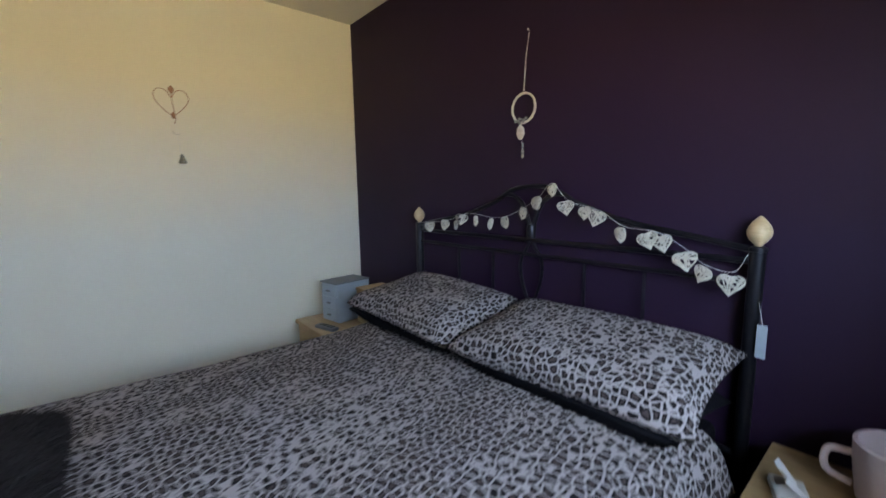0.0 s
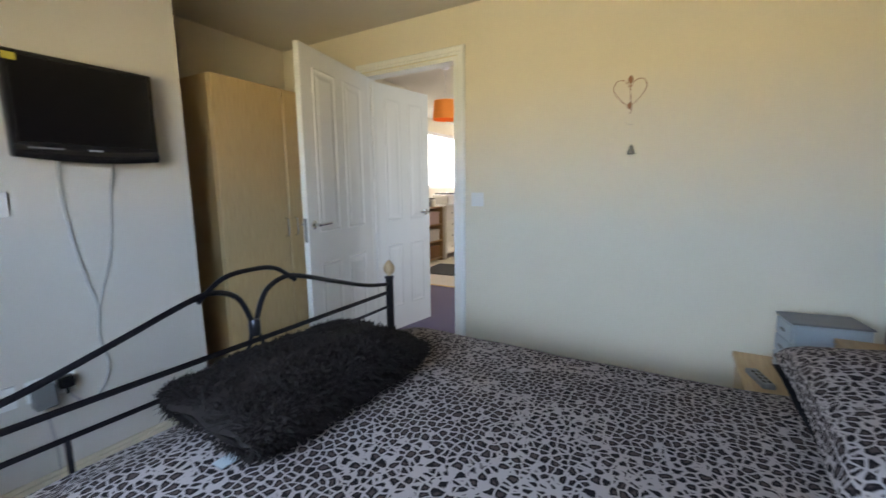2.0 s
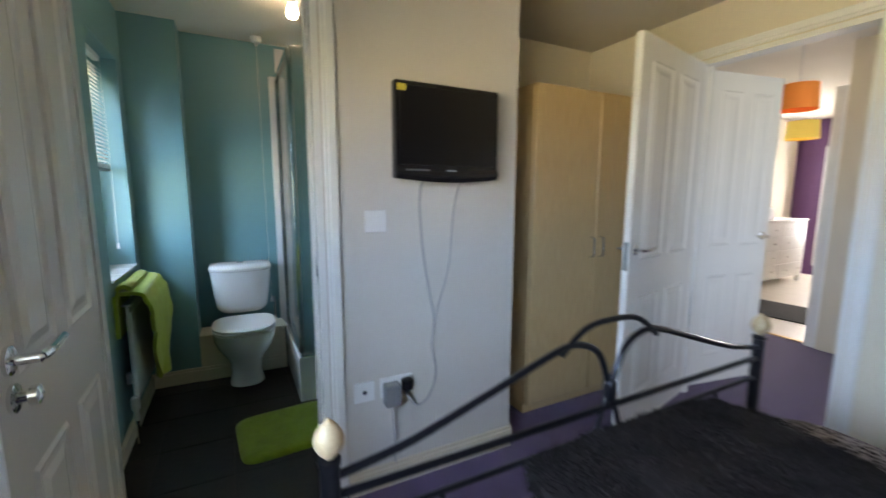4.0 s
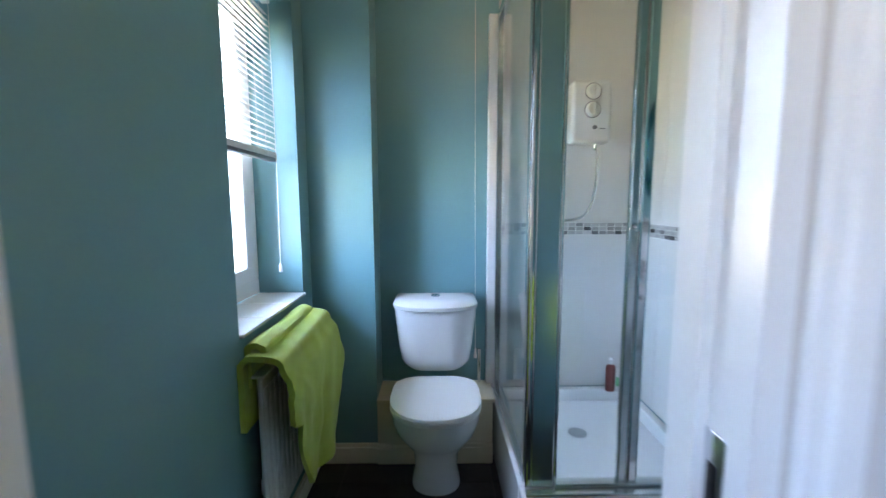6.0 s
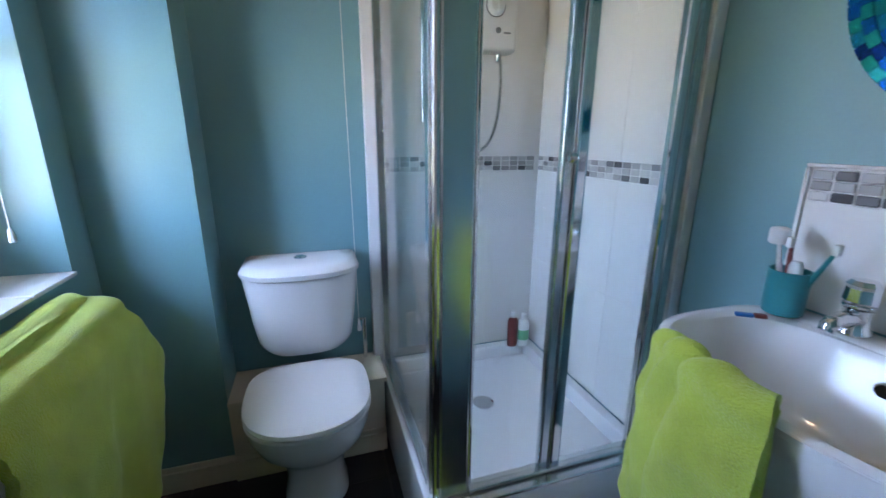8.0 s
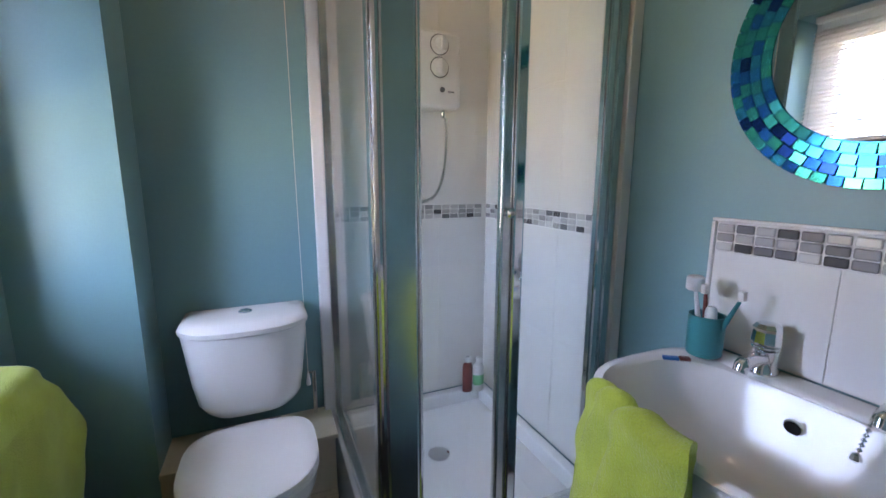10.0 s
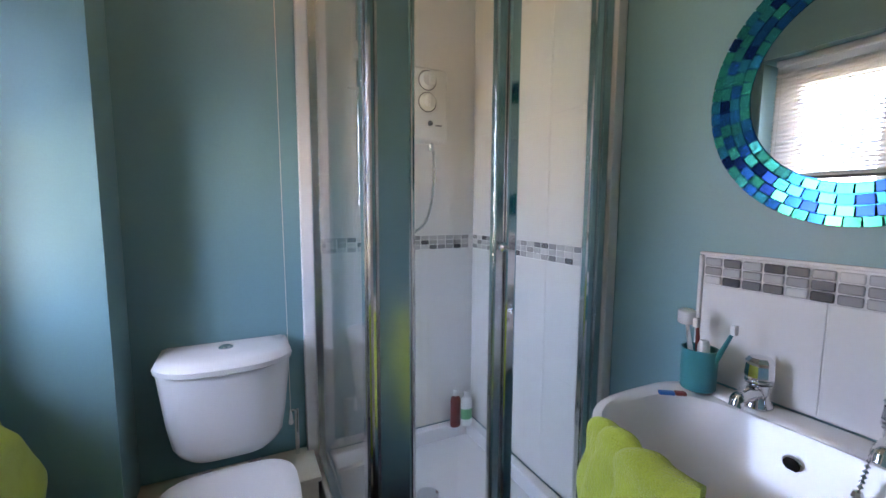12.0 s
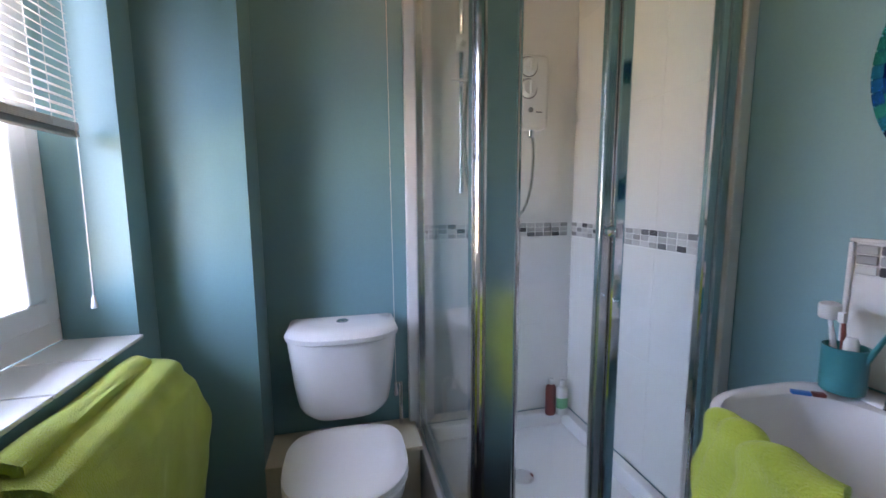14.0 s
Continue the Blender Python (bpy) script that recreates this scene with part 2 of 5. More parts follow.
def add_lathe(bm, profile, c=(0, 0, 0), sides=20, sx=1.0, sy=1.0, axis='z'):
    """Turns (radius, height) pairs round an axis through c."""
    rings = []
    for r, h in profile:
        ring = []
        for k in range(sides):
            a = 2 * math.pi * k / sides
            u, v = r * sx * math.cos(a), r * sy * math.sin(a)
            q = {'z': (u, v, h), 'x': (h, u, v), 'y': (u, h, v)}[axis]
            ring.append(bm.verts.new(Vector(q) + Vector(c)))
        rings.append(ring)
    for a, b in zip(rings, rings[1:]):
        for k in range(sides):
            bm.faces.new((a[k], a[(k + 1) % sides], b[(k + 1) % sides], b[k]))
    bm.faces.new(rings[0][::-1])
    bm.faces.new(rings[-1])
    return bm


def lathe(profile, c=(0, 0, 0), sides=20, sx=1.0, sy=1.0, axis='z'):
    return add_lathe(bmesh.new(), profile, c, sides, sx, sy, axis)


def grid_surface(f, nu, nv, thick=0.0):
    """A sheet from f(u, v), with u and v from 0 to 1, given a thickness downwards along its normal."""
    bm = bmesh.new()
    vs = [[bm.verts.new(Vector(f(i / nu, j / nv))) for j in range(nv + 1)] for i in range(nu + 1)]
    for i in range(nu):
        for j in range(nv):
            bm.faces.new((vs[i][j], vs[i + 1][j], vs[i + 1][j + 1], vs[i][j + 1]))
    if thick:
        bmesh.ops.recalc_face_normals(bm, faces=bm.faces[:])
        bmesh.ops.solidify(bm, geom=bm.faces[:], thickness=thick)
    return bm


def smoothstep(a, b, x):
    t = min(max((x - a) / (b - a), 0), 1)
    return t * t * (3 - 2 * t)


def spline(pts, n=10):
    """Points along a smooth line through pts."""
    P = [Vector(p) for p in pts]
    P = [2 * P[0] - P[1]] + P + [2 * P[-1] - P[-2]]
    out = []
    for i in range(1, len(P) - 2):
        for k in range(n):
            t = k / n
            a, b, c, d = P[i - 1:i + 3]
            out.append(0.5 * (2 * b + (c - a) * t + (2 * a - 5 * b + 4 * c - d) * t * t + (3 * b - a - 3 * c + d) * t ** 3))
    return out + [P[-2]]


def structure(name, bm, mat, label, category):
    return tagged(part(name, bm, mat), label, category, kind="structure")


def wall(name, axis, a0, a1, t0, t1, z0, z1, mat, label, holes=()):
    """A wall along an axis from a0 to a1, between t0 and t1 in thickness, with openings (b0, b1, low, high)."""
    bm = bmesh.new()

    def piece(p, q, lo, hi):
        if q - p > 1e-4 and hi - lo > 1e-4:
            if axis == 'x':
                add_box(bm, p, q, t0, t1, lo, hi)
            else:
                add_box(bm, t0, t1, p, q, lo, hi)
    at = a0
    for b0, b1, lo, hi in sorted(holes):
        piece(at, b0, z0, z1)
        piece(b0, b1, z0, lo)
        piece(b0, b1, hi, z1)
        at = b1
    piece(at, a1, z0, z1)
    return structure(name, bm, mat, label, "wall")


# ---- plan ----
XW = 0.03          # inner face of the outside wall
XC = 3.032         # cream wall
YP = -1.305        # purple wall
YT = 1.594         # wall with the television
YB0, YB1 = 1.68, 3.29   # bathroom
XB = 1.573         # wall with the basin
HB, HT = 2.32, 2.30     # ceilings
DX0, DX1 = 0.135, 0.867  # bathroom doorway
DY0, DY1 = 0.785, 1.56  # bedroom doorway
WIN = (2.42, 2.98, 0.84, 2.0)
BWIN = (-0.80, 0.72, 0.92, 1.80)

structure("floor_bedroom", box(XW - 0.3, XC + 0.1, YP - 0.1, 2.5, -0.12, 0), CARPET, "purple cut-pile carpet on the bedroom floor", "floor")
structure("floor_hall", box(XC + 0.1, 4.89, -0.4, 2.6, -0.12, 0), CARPET, "purple cut-pile carpet in the hallway", "floor")
structure("floor_lounge", box(4.89, 8.9, -0.9, 3.7, -0.12, 0.002), STONE, "pale cream vinyl floor in the lounge", "floor")
wall("wall_purple", 'x', XW - 0.3, XC + 0.1, YP - 0.1, YP, 0, HB, PURPLE, "dark purple painted bedroom wall behind the bed")
wall("wall_cream", 'y', YP, 2.5, XC, XC + 0.1, 0, HB, CREAM, "cream painted bedroom wall with a doorway", [(DY0, DY1, 0, 2.03)])
wall("wall_outside_bedroom", 'y', YP, YB0 - 0.05, XW - 0.3, XW, 0, HB, MAGNOLIA, "off-white bedroom wall with a window", [BWIN])
wall("wall_television", 'x', XW, 1.751, YT, YB0 - 0.05, 0, HB, MAGNOLIA, "off-white bedroom wall with the television and bathroom doorway", [(DX0, DX1, 0, 2.02)])
wall("wall_bathroom_entrance", 'x', XW, XB, YB0 - 0.05, YB0, 0, HT, TEAL, "teal painted bathroom wall around the doorway", [(DX0, DX1, 0, 2.02)])
wall("wall_recess_side", 'y', YB0 - 0.05, 2.5, 1.67, 1.751, 0, HB, MAGNOLIA, "off-white side wall of the wardrobe recess")
wall("wall_recess_back", 'x', 1.751, XC, 2.40, 2.5, 0, HB, CREAM, "cream wall at the back of the wardrobe recess")
wall("wall_bathroom_window", 'y', YB0 - 0.05, YB1, XW - 0.3, XW, 0, HT, TEAL, "teal bathroom wall with a deep window", [WIN])
wall("wall_bathroom_back", 'x', XW - 0.3, 1.67, YB1, YB1 + 0.1, 0, HT, TEAL, "teal bathroom wall behind the toilet")
wall("wall_bathroom_basin", 'y', YB0 - 0.05, YB1, XB, 1.67, 0, HT, TEAL, "teal bathroom wall behind the basin")
structure("wall_boxing", box(XW, 0.312, 3.10, YB1, 0, HT), TEAL, "teal boxed-in pipe pier in the bathroom corner", "wall")
structure("ceiling_bedroom", box(XW - 0.3, XC + 0.1, YP - 0.1, 2.5, HB, HB + 0.1), CEIL, "plain off-white bedroom ceiling", "ceiling")
structure("ceiling_bathroom", box(XW - 0.3, 1.67, YB0 - 0.05, YB1 + 0.1, HT, HT + 0.015), CEIL, "plain white bathroom ceiling", "ceiling")
structure("ceiling_bathroom_back", box(XW - 0.3, 1.67, 2.5, YB1 + 0.1, HT + 0.016, HT + 0.1), CEIL, "ceiling slab above the bathroom", "ceiling")
structure("ceiling_hall", box(XC + 0.1, 8.9, -0.9, 3.7, 2.42, 2.52), CEIL, "plain white hallway and lounge ceiling", "ceiling")
wall("wall_hall_left", 'x', XC + 0.1, 4.89, 2.5, 2.6, 0, 2.42, CREAM, "cream hallway wall")
# opening added out of view so that the hall fill lamp shines in
wall("wall_hall_right", 'x', XC + 0.1, 4.89, -0.4, -0.3, 0, 2.42, CREAM, "cream hallway wall with an added opening out of view", [(3.45, 4.35, 0.4, 2.05)])
wall("wall_lounge_left", 'x', 4.79, 8.9, 3.4, 3.5, 0, 2.42, CREAM, "lounge wall with a bright window", [(6.6, 7.9, 1.2, 2.2)])
wall("wall_lounge_right", 'x', 4.79, 8.9, -0.9, -0.8, 0, 2.42, CREAM, "plain cream lounge wall")
wall("wall_lounge_far", 'y', -0.8, 3.4, 8.7, 8.8, 0, 2.42, PURPLE_LIT, "purple lounge wall with a glazed door", [(2.45, 3.05, 0.15, 2.0)])
wall("wall_lounge_near", 'y', -0.8, 1.50, 4.79, 4.89, 0, 2.42, CREAM, "cream wall beside the opening to the lounge")
structure("trim_lounge_opening", box(4.775, 4.905, 1.5005, 1.575, 0.009, 2.1, 0.006), GLOSS, "white gloss door casing at the lounge opening", "trim")
wall("wall_lounge_near_left", 'y', 2.6, 3.4, 4.79, 4.89, 0, 2.42, CREAM, "short cream lounge wall")
structure("threshold", box(4.87, 4.91, -0.3, 2.5, 0.0005, 0.008, 0.003), BRASS, "brass strip between carpet and vinyl", "trim")


def skirting(name, x0, x1, y0, y1, label="cream gloss skirting board along the wall"):
    bm = add_box(bmesh.new(), x0, x1, y0, y1, 0, 0.085)
    sx, sy = (0.003, 0) if x1 - x0 > y1 - y0 else (0, 0.003)
    dx, dy = (0, 0.005) if x1 - x0 > y1 - y0 else (0.005, 0)
    add_box(bm, x0 + dx, x1 - dx, y0 + dy, y1 - dy, 0.085, 0.105, 0.003)
    structure(name, bm, SKIRT, label, "baseboard")


skirting("baseboard", DX1 + 0.065, 1.751, YT - 0.018, YT)
skirting("baseboard", 1.751, 1.769, YT, 2.40)
skirting("baseboard", XC - 0.018, XC, YP + 0.018, DY0 - 0.065)
skirting("baseboard", XW, XC, YP, YP + 0.018)
skirting("baseboard", XW, 0.312, 3.082, 3.10)
skirting("baseboard", 0.312, 0.85, 3.072, 3.09)
skirting("baseboard", XW, XW + 0.018, YB0, 3.08)


def architrave(name, axis, a0, a1, face, side, top, label, depth):
    """Door lining and moulded trim round an opening from a0 to a1."""
    bm = bmesh.new()

    def put(p, q, f0, f1, lo, hi, bev=0.004):
        f0, f1 = min(f0, f1), max(f0, f1)
        if axis == 'x':
            add_box(bm, p, q, f0, f1, lo, hi, bev)
        else:
            add_box(bm, f0, f1, p, q, lo, hi, bev)
    w = 0.06
    for k, (i, o, th) in enumerate(((0.006, w, 0.012), (0.022, w - 0.006, 0.019))):
        put(a0 - o, a0 - i, face, face + side * th, 0, top + i)
        put(a1 + i, a1 + o, face, face + side * th, 0, top + i)
        put(a0 - o, a1 + o, face, face + side * th, top + i, top + o)
    put(a0, a0 + 0.025, face + side * 0.002, face - side * depth, 0, top, 0)
    put(a1 - 0.025, a1, face + side * 0.002, face - side * depth, 0, top, 0)
    put(a0 + 0.025, a1 - 0.025, face + side * 0.002, face - side * depth, top - 0.025, top, 0)
    put(a0 + 0.025, a0 + 0.037, face - side * 0.05, face - side * (depth - 0.01), 0, top - 0.025, 0)
    put(a1 - 0.037, a1 - 0.025, face - side * 0.05, face - side * (depth - 0.01), 0, top - 0.025, 0)
    return structure(name, bm, GLOSS, label, "trim")


architrave("trim_bathroom_doorway", 'x', DX0, DX1, YT, -1, 2.02, "white gloss door frame round the bathroom doorway", 0.104)
architrave("trim_bedroom_doorway", 'y', DY0, DY1, XC, -1, 2.03, "white gloss door frame round the bedroom doorway", 0.1)
keep = thing("keep_plate", "brushed steel keep plate on the door lining", "plate", (DX1 - 0.0255, 1.63, 0.97))
part("plate", box(-0.002, 0, -0.013, 0.013, -0.05, 0.05, 0.0005), ALU, keep)
part("slot", box(-0.003, -0.0021, -0.006, 0.006, -0.02, 0.02), BLACKP, keep)


def panel_door(name, hinge, angle, width, label, lever_z=1.0, thumb=False, mirrored=1):
    """A four-panel door leaf that swings from its hinge; the leaf lies along local x."""
    d = tagged(new(name), label, "door", kind="structure")
    d.matrix_world = pose(hinge[0], hinge[1], 0.012, 0, 0, angle)
    th, h = 0.036, 1.992
    bm = add_box(bmesh.new(), 0, width, -th / 2, th / 2, 0, h, 0.002, 1)
    part("leaf", bm, GLOSS, d)
    s = 0.105 * width / 0.76
    mid = width / 2
    for x0, x1 in ((s, mid - 0.045), (mid + 0.045, width - s)):
        for z0, z1 in ((0.20, 0.74), (0.93, h - 0.11)):
            for y, k in ((-th / 2, -1), (th / 2, 1)):
                bm = bmesh.new()
                rows = []
                for inset, lift in ((0, 0.0005), (0.008, 0.007), (0.02, 0.0012), (0.034, 0.0012), (0.055, 0.006)):
                    yy = y + k * lift
                    rows.append([bm.verts.new((p, yy, q)) for p, q in ((x0 + inset, z0 + inset), (x1 - inset, z0 + inset), (x1 - inset, z1 - inset), (x0 + inset, z1 - inset))])
                for a, b in zip(rows, rows[1:]):
                    for i in range(4):
                        bm.faces.new((a[i], a[(i + 1) % 4], b[(i + 1) % 4], b[i]))
                bm.faces.new(rows[-1])
                part("panel", bm, GLOSS, d)
    for k in (-1, 1):
        y = k * th / 2
        rose = part("handle", lathe([(0.026, 0), (0.026, k * 0.006), (0.020, k * 0.009), (0.010, k * 0.010), (0.010, k * 0.045), (0.004, k * 0.05)], (width - 0.055, y, lever_z), 18, axis='y'), CHROME, d, "polished chrome lever handle", True)
        lv = tube(spline([(width - 0.055, y + k * 0.045, lever_z), (width - 0.09, y + k * 0.05, lever_z + 0.002), (width - 0.165, y + k * 0.048, lever_z + 0.004)], 5), 0.0085, 8)
        part("lever", lv, CHROME, rose, "", True)
        if thumb:
            part("thumb_turn", lathe([(0.026, 0), (0.026, k * 0.006), (0.012, k * 0.009), (0.009, k * 0.022), (0.017, k * 0.024), (0.017, k * 0.036), (0.008, k * 0.04)], (width - 0.055, y, lever_z - 0.068), 16, sx=1, sy=1, axis='y'), CHROME, d, "round chrome thumb turn", True)
    part("latch_plate", box(width, width + 0.002, -0.011, 0.011, lever_z - 0.10, lever_z + 0.04), ALU, d)
    for z in (0.22, 1.0, 1.75):
        part("hinge", tube([(-0.004, -th / 2, z - 0.04), (-0.004, -th / 2, z + 0.04)], 0.006, 8), ALU, d)
    return d


panel_door("door_1", (DX0 + 0.03, YT - 0.022), -88, 0.67, "white four-panel bathroom door standing wide open", 0.97, thumb=True)
panel_door("door_2", (XC - 0.02, DY1 - 0.03), 192.2, 0.775, "white four-panel bedroom door standing open into the room", 0.985)
panel_door("door_3", (XC + 0.13, 1.575), -9.5, 0.60, "white four-panel hallway cupboard door standing open", 0.985)


# ---- windows ----
def window(name, y0, y1, z0, z1, xf, label, mullion=None, open_w=0.0):
    w = tagged(new(name), label, "window", kind="structure")
    f = 0.06
    bm = bmesh.new()
    for a, b, c, d in ((y0, y1, z0, z0 + f), (y0, y1, z1 - f, z1)):
        add_box(bm, xf - 0.06, xf, a, b, c, d, 0.004)
    for a in (y0, y1 - f):
        add_box(bm, xf - 0.06, xf, a, a + f, z0 + f, z1 - f, 0.004)
    part("window_frame", bm, UPVC, w)
    bm = bmesh.new()
    g = f + 0.062
    for a, b, c, d in ((y0 + f, y1 - f, z0 + f, z0 + g), (y0 + f, y1 - f, z1 - g, z1 - f)):
        add_box(bm, xf - 0.05, xf + 0.012, a, b, c, d, 0.006)
    for a in (y0 + f, y1 - g):
        add_box(bm, xf - 0.05, xf + 0.012, a, a + 0.062, z0 + g, z1 - g, 0.006)
    part("sash", bm, UPVC, w)
    p = part("pane", box(xf - 0.03, xf - 0.026, y0 + g, y1 - g, z0 + g, z1 - g), GLASS, w)
    p.visible_shadow = False
    return w


window("window_1", *WIN[:2], WIN[2] + 0.012, WIN[3], -0.15, "white plastic framed bathroom window")
window("window_2", *BWIN, -0.10, "white plastic framed bedroom window")


def lounge_window(name, label, x0, x1, y0, y1, z0, z1, along):
    w = tagged(new(name), label, "window", kind="structure")
    bm = bmesh.new()
    if along == 'x':
        for a in (x0, (x0 + x1) / 2 - 0.03, x1 - 0.06):
            add_box(bm, a, a + 0.06, y0, y1, z0, z1)
        for c in (z0, z1 - 0.06):
            add_box(bm, x0 + 0.06, (x0 + x1) / 2 - 0.03, y0, y1, c, c + 0.06)
            add_box(bm, (x0 + x1) / 2 + 0.03, x1 - 0.06, y0, y1, c, c + 0.06)
    else:
        for a in (y0, y1 - 0.07):
            add_box(bm, x0, x1, a, a + 0.07, z0, z1)
        for c in (z0, (z0 + z1) / 2, z1 - 0.07):
            add_box(bm, x0, x1, y0 + 0.07, y1 - 0.07, c, c + 0.07)
    part("window_frame", bm, UPVC, w)
    return w


lounge_window("window_3", "white framed lounge window full of daylight", 6.6, 7.9, 3.42, 3.47, 1.2, 2.2, 'x')
lounge_window("window_4", "white framed glazed lounge door full of daylight", 8.72, 8.77, 2.45, 3.05, 0.15, 2.0, 'y')

sill = thing("window_sill", "white tiled window sill in the bathroom window recess", "sill", (0, 0, 0))
for i in range(3):
    a = WIN[0] + 0.003 + i * (WIN[1] - WIN[0]) / 3
    part("tile", box(-0.15, XW + 0.012, a, a + (WIN[1] - WIN[0]) / 3 - 0.005, WIN[2] + 0.001, WIN[2] + 0.012, 0.003), TILE, sill)


def venetian_blind():
    b = thing("venetian_blind", "white metal venetian blind pulled half way up", "blind")
    y0, y1, zt, zb = WIN[0] + 0.02, WIN[1] - 0.05, WIN[3] - 0.002, 1.40
    part("head_rail", box(-0.062, -0.032, y0, y1, zt - 0.03, zt, 0.003), PLASTIC, b)
    n = int((zt - 0.045 - zb - 0.03) / 0.0205)
    me = None
    for i in range(n):
        z = zb + 0.035 + i * 0.0205
        if me is None:
            ob = part("slat", grid_surface(lambda u, v: (-0.012 + 0.024 * u, y0 + (y1 - y0) * v, 0.003 * (1 - (2 * u - 1) ** 2) - 0.014 * (u - 0.5)), 4, 1, 0.0006), PLASTIC, b)
            me = ob.data
        else:
            ob = new("slat", me)
            ob.parent = b
        ob.location = (-0.047, 0, z)
    for i in range(5):
        part("slat", box(-0.060, -0.034, y0, y1, zb + i * 0.004, zb + i * 0.004 + 0.003), PLASTIC, b)
    part("bottom_rail", box(-0.061, -0.033, y0, y1, zb - 0.016, zb - 0.001, 0.003), GREYP, b, "grey bottom rail")
    for y in (y0 + 0.1, y1 - 0.1):
        for x in (-0.0615, -0.0325):
            part("ladder_cord", tube([(x, y, zb), (x, y, zt - 0.03)], 0.0008, 4), CORD, b)
    c = part("pull_cord", tube(spline([(-0.028, y1 - 0.03, zt - 0.03), (-0.026, y1 - 0.028, 1.4), (-0.028, y1 - 0.03, 0.98)], 5), 0.0012, 5), CORD, b)
    part("cord_end", lathe([(0.002, 0.02), (0.005, 0.012), (0.0075, -0.012), (0.005, -0.014)], (-0.028, y1 - 0.03, 0.966), 8), PLASTIC, c)
    return b


venetian_blind()


# ---- bed ----
BX0, BX1, BYH, BYF = 0.704, 2.257, -1.262, 0.774
BXC = (BX0 + BX1) / 2


def bed_end(parent, y, zpost, zegg, zcurve, zbar1, zbar2, crown, peak, zk, vase, bars, bar_low, swell=(0.56, 0.93)):
    """Head or foot of the bed: posts, wooden finials, scrolled rails and bars."""
    for x in (BX0, BX1):
        p = part("post", lathe([(0.020, 0), (0.020, zpost), (0.023, zpost + 0.002), (0.023, zpost + 0.012), (0.012, zpost + 0.016)], (x, y, 0), 14), IRON, parent, "", True)
        prof = [(0.006, -0.042)] + [(0.031 * math.sin(math.pi * t) ** 0.75 * (1.08 - 0.2 * t), -0.04 + 0.085 * t) for t in (0.08, 0.2, 0.35, 0.5, 0.65, 0.8, 0.92)] + [(0.003, 0.045)]
        part("finial", lathe(prof, (x, y, zegg), 16), EGG, p, "egg-shaped pale wooden finial", True)
    for k, x0 in ((1, BX0), (-1, BX1)):
        w = BXC - BX0
        pts = [(0, zcurve), (0.22 * w, zcurve + 0.03), (0.48 * w, zcurve + (crown - zcurve) * swell[0]), (0.72 * w, zcurve + (crown - zcurve) * swell[1]), (0.83 * w, crown), (0.93 * w, crown - 0.035), (0.985 * w, zk + 0.03), (0.99 * w, zk - 0.01)]
        part("scroll_rail", tube(spline([(x0 + k * a, y, z) for a, z in pts], 7), 0.0095, 8), IRON, parent, "", True)
        lowp = [(0.99 * w, zk - 0.005)] + ([(0.985 * w, zk - 0.05), (0.93 * w, zk - 0.13), (0.94 * w, zk - 0.22), (0.995 * w, zk - 0.33)] if vase else [(0.975 * w, zk - 0.04), (0.93 * w, zbar2 - 0.02)])
        part("lower_scroll", tube(spline([(x0 + k * a, y, z) for a, z in lowp], 6), 0.0075, 8), IRON, parent, "", True)
    part("arch", tube(spline([(BXC - 0.24 * w, y, crown - 0.02), (BXC - 0.13 * w, y, peak - 0.012), (BXC, y, peak), (BXC + 0.13 * w, y, peak - 0.012), (BXC + 0.24 * w, y, crown - 0.02)], 7), 0.0085, 8), IRON, parent, "", True)
    part("knot", lathe([(0.016, -0.03), (0.020, -0.02), (0.020, 0.02), (0.016, 0.03)], (BXC, y, zk), 10), IRON, parent, "", True)
    for z, r in ((zbar1, 0.0095), (zbar2, 0.0075)):
        part("rail", tube([(BX0, y, z), (BX1, y, z)], r, 8), IRON, parent, "", True)
    part("rail", tube([(BX0, y, bar_low), (BX1, y, bar_low)], 0.010, 8), IRON, parent, "", True)
    for fx in bars:
        x = BX0 + fx * (BX1 - BX0)
        part("spindle", tube([(x, y, bar_low), (x, y, zbar2)], 0.0065, 8), IRON, parent, "", True)


bed = thing("bed", "king-size dark metal bed frame with wooden finials", "bed", (0, 0, 0))
bed_end(bed, BYH, 1.015, 1.070, 1.018, 0.988, 0.926, 1.182, 1.214, 1.025, True, (0.196, 0.34, 0.64, 0.79), 0.40, (0.40, 0.76))
bed_end(bed, BYF, 0.745, 0.797, 0.715, 0.675, 0.60, 0.878, 0.93, 0.725, False, (0.16, 0.34, 0.66, 0.84), 0.28)
for x in (BX0 + 0.0, BX1):
    part("side_rail", box(x - 0.015, x + 0.015, BYH, BYF, 0.26, 0.33, 0.004), IRON, bed)
part("slat_base", box(BX0 + 0.016, BX1 - 0.016, BYH + 0.03, BYF - 0.03, 0.27, 0.30), IRON, bed)

mattress = thing("mattress", "deep mattress in a black fitted sheet on the bed", "mattress")
part("body", box(BX0 + 0.05, BX1 - 0.05, BYH + 0.03, BYF - 0.13, 0.301, 0.50, 0.03, 3), BLACK_CLOTH, mattress)


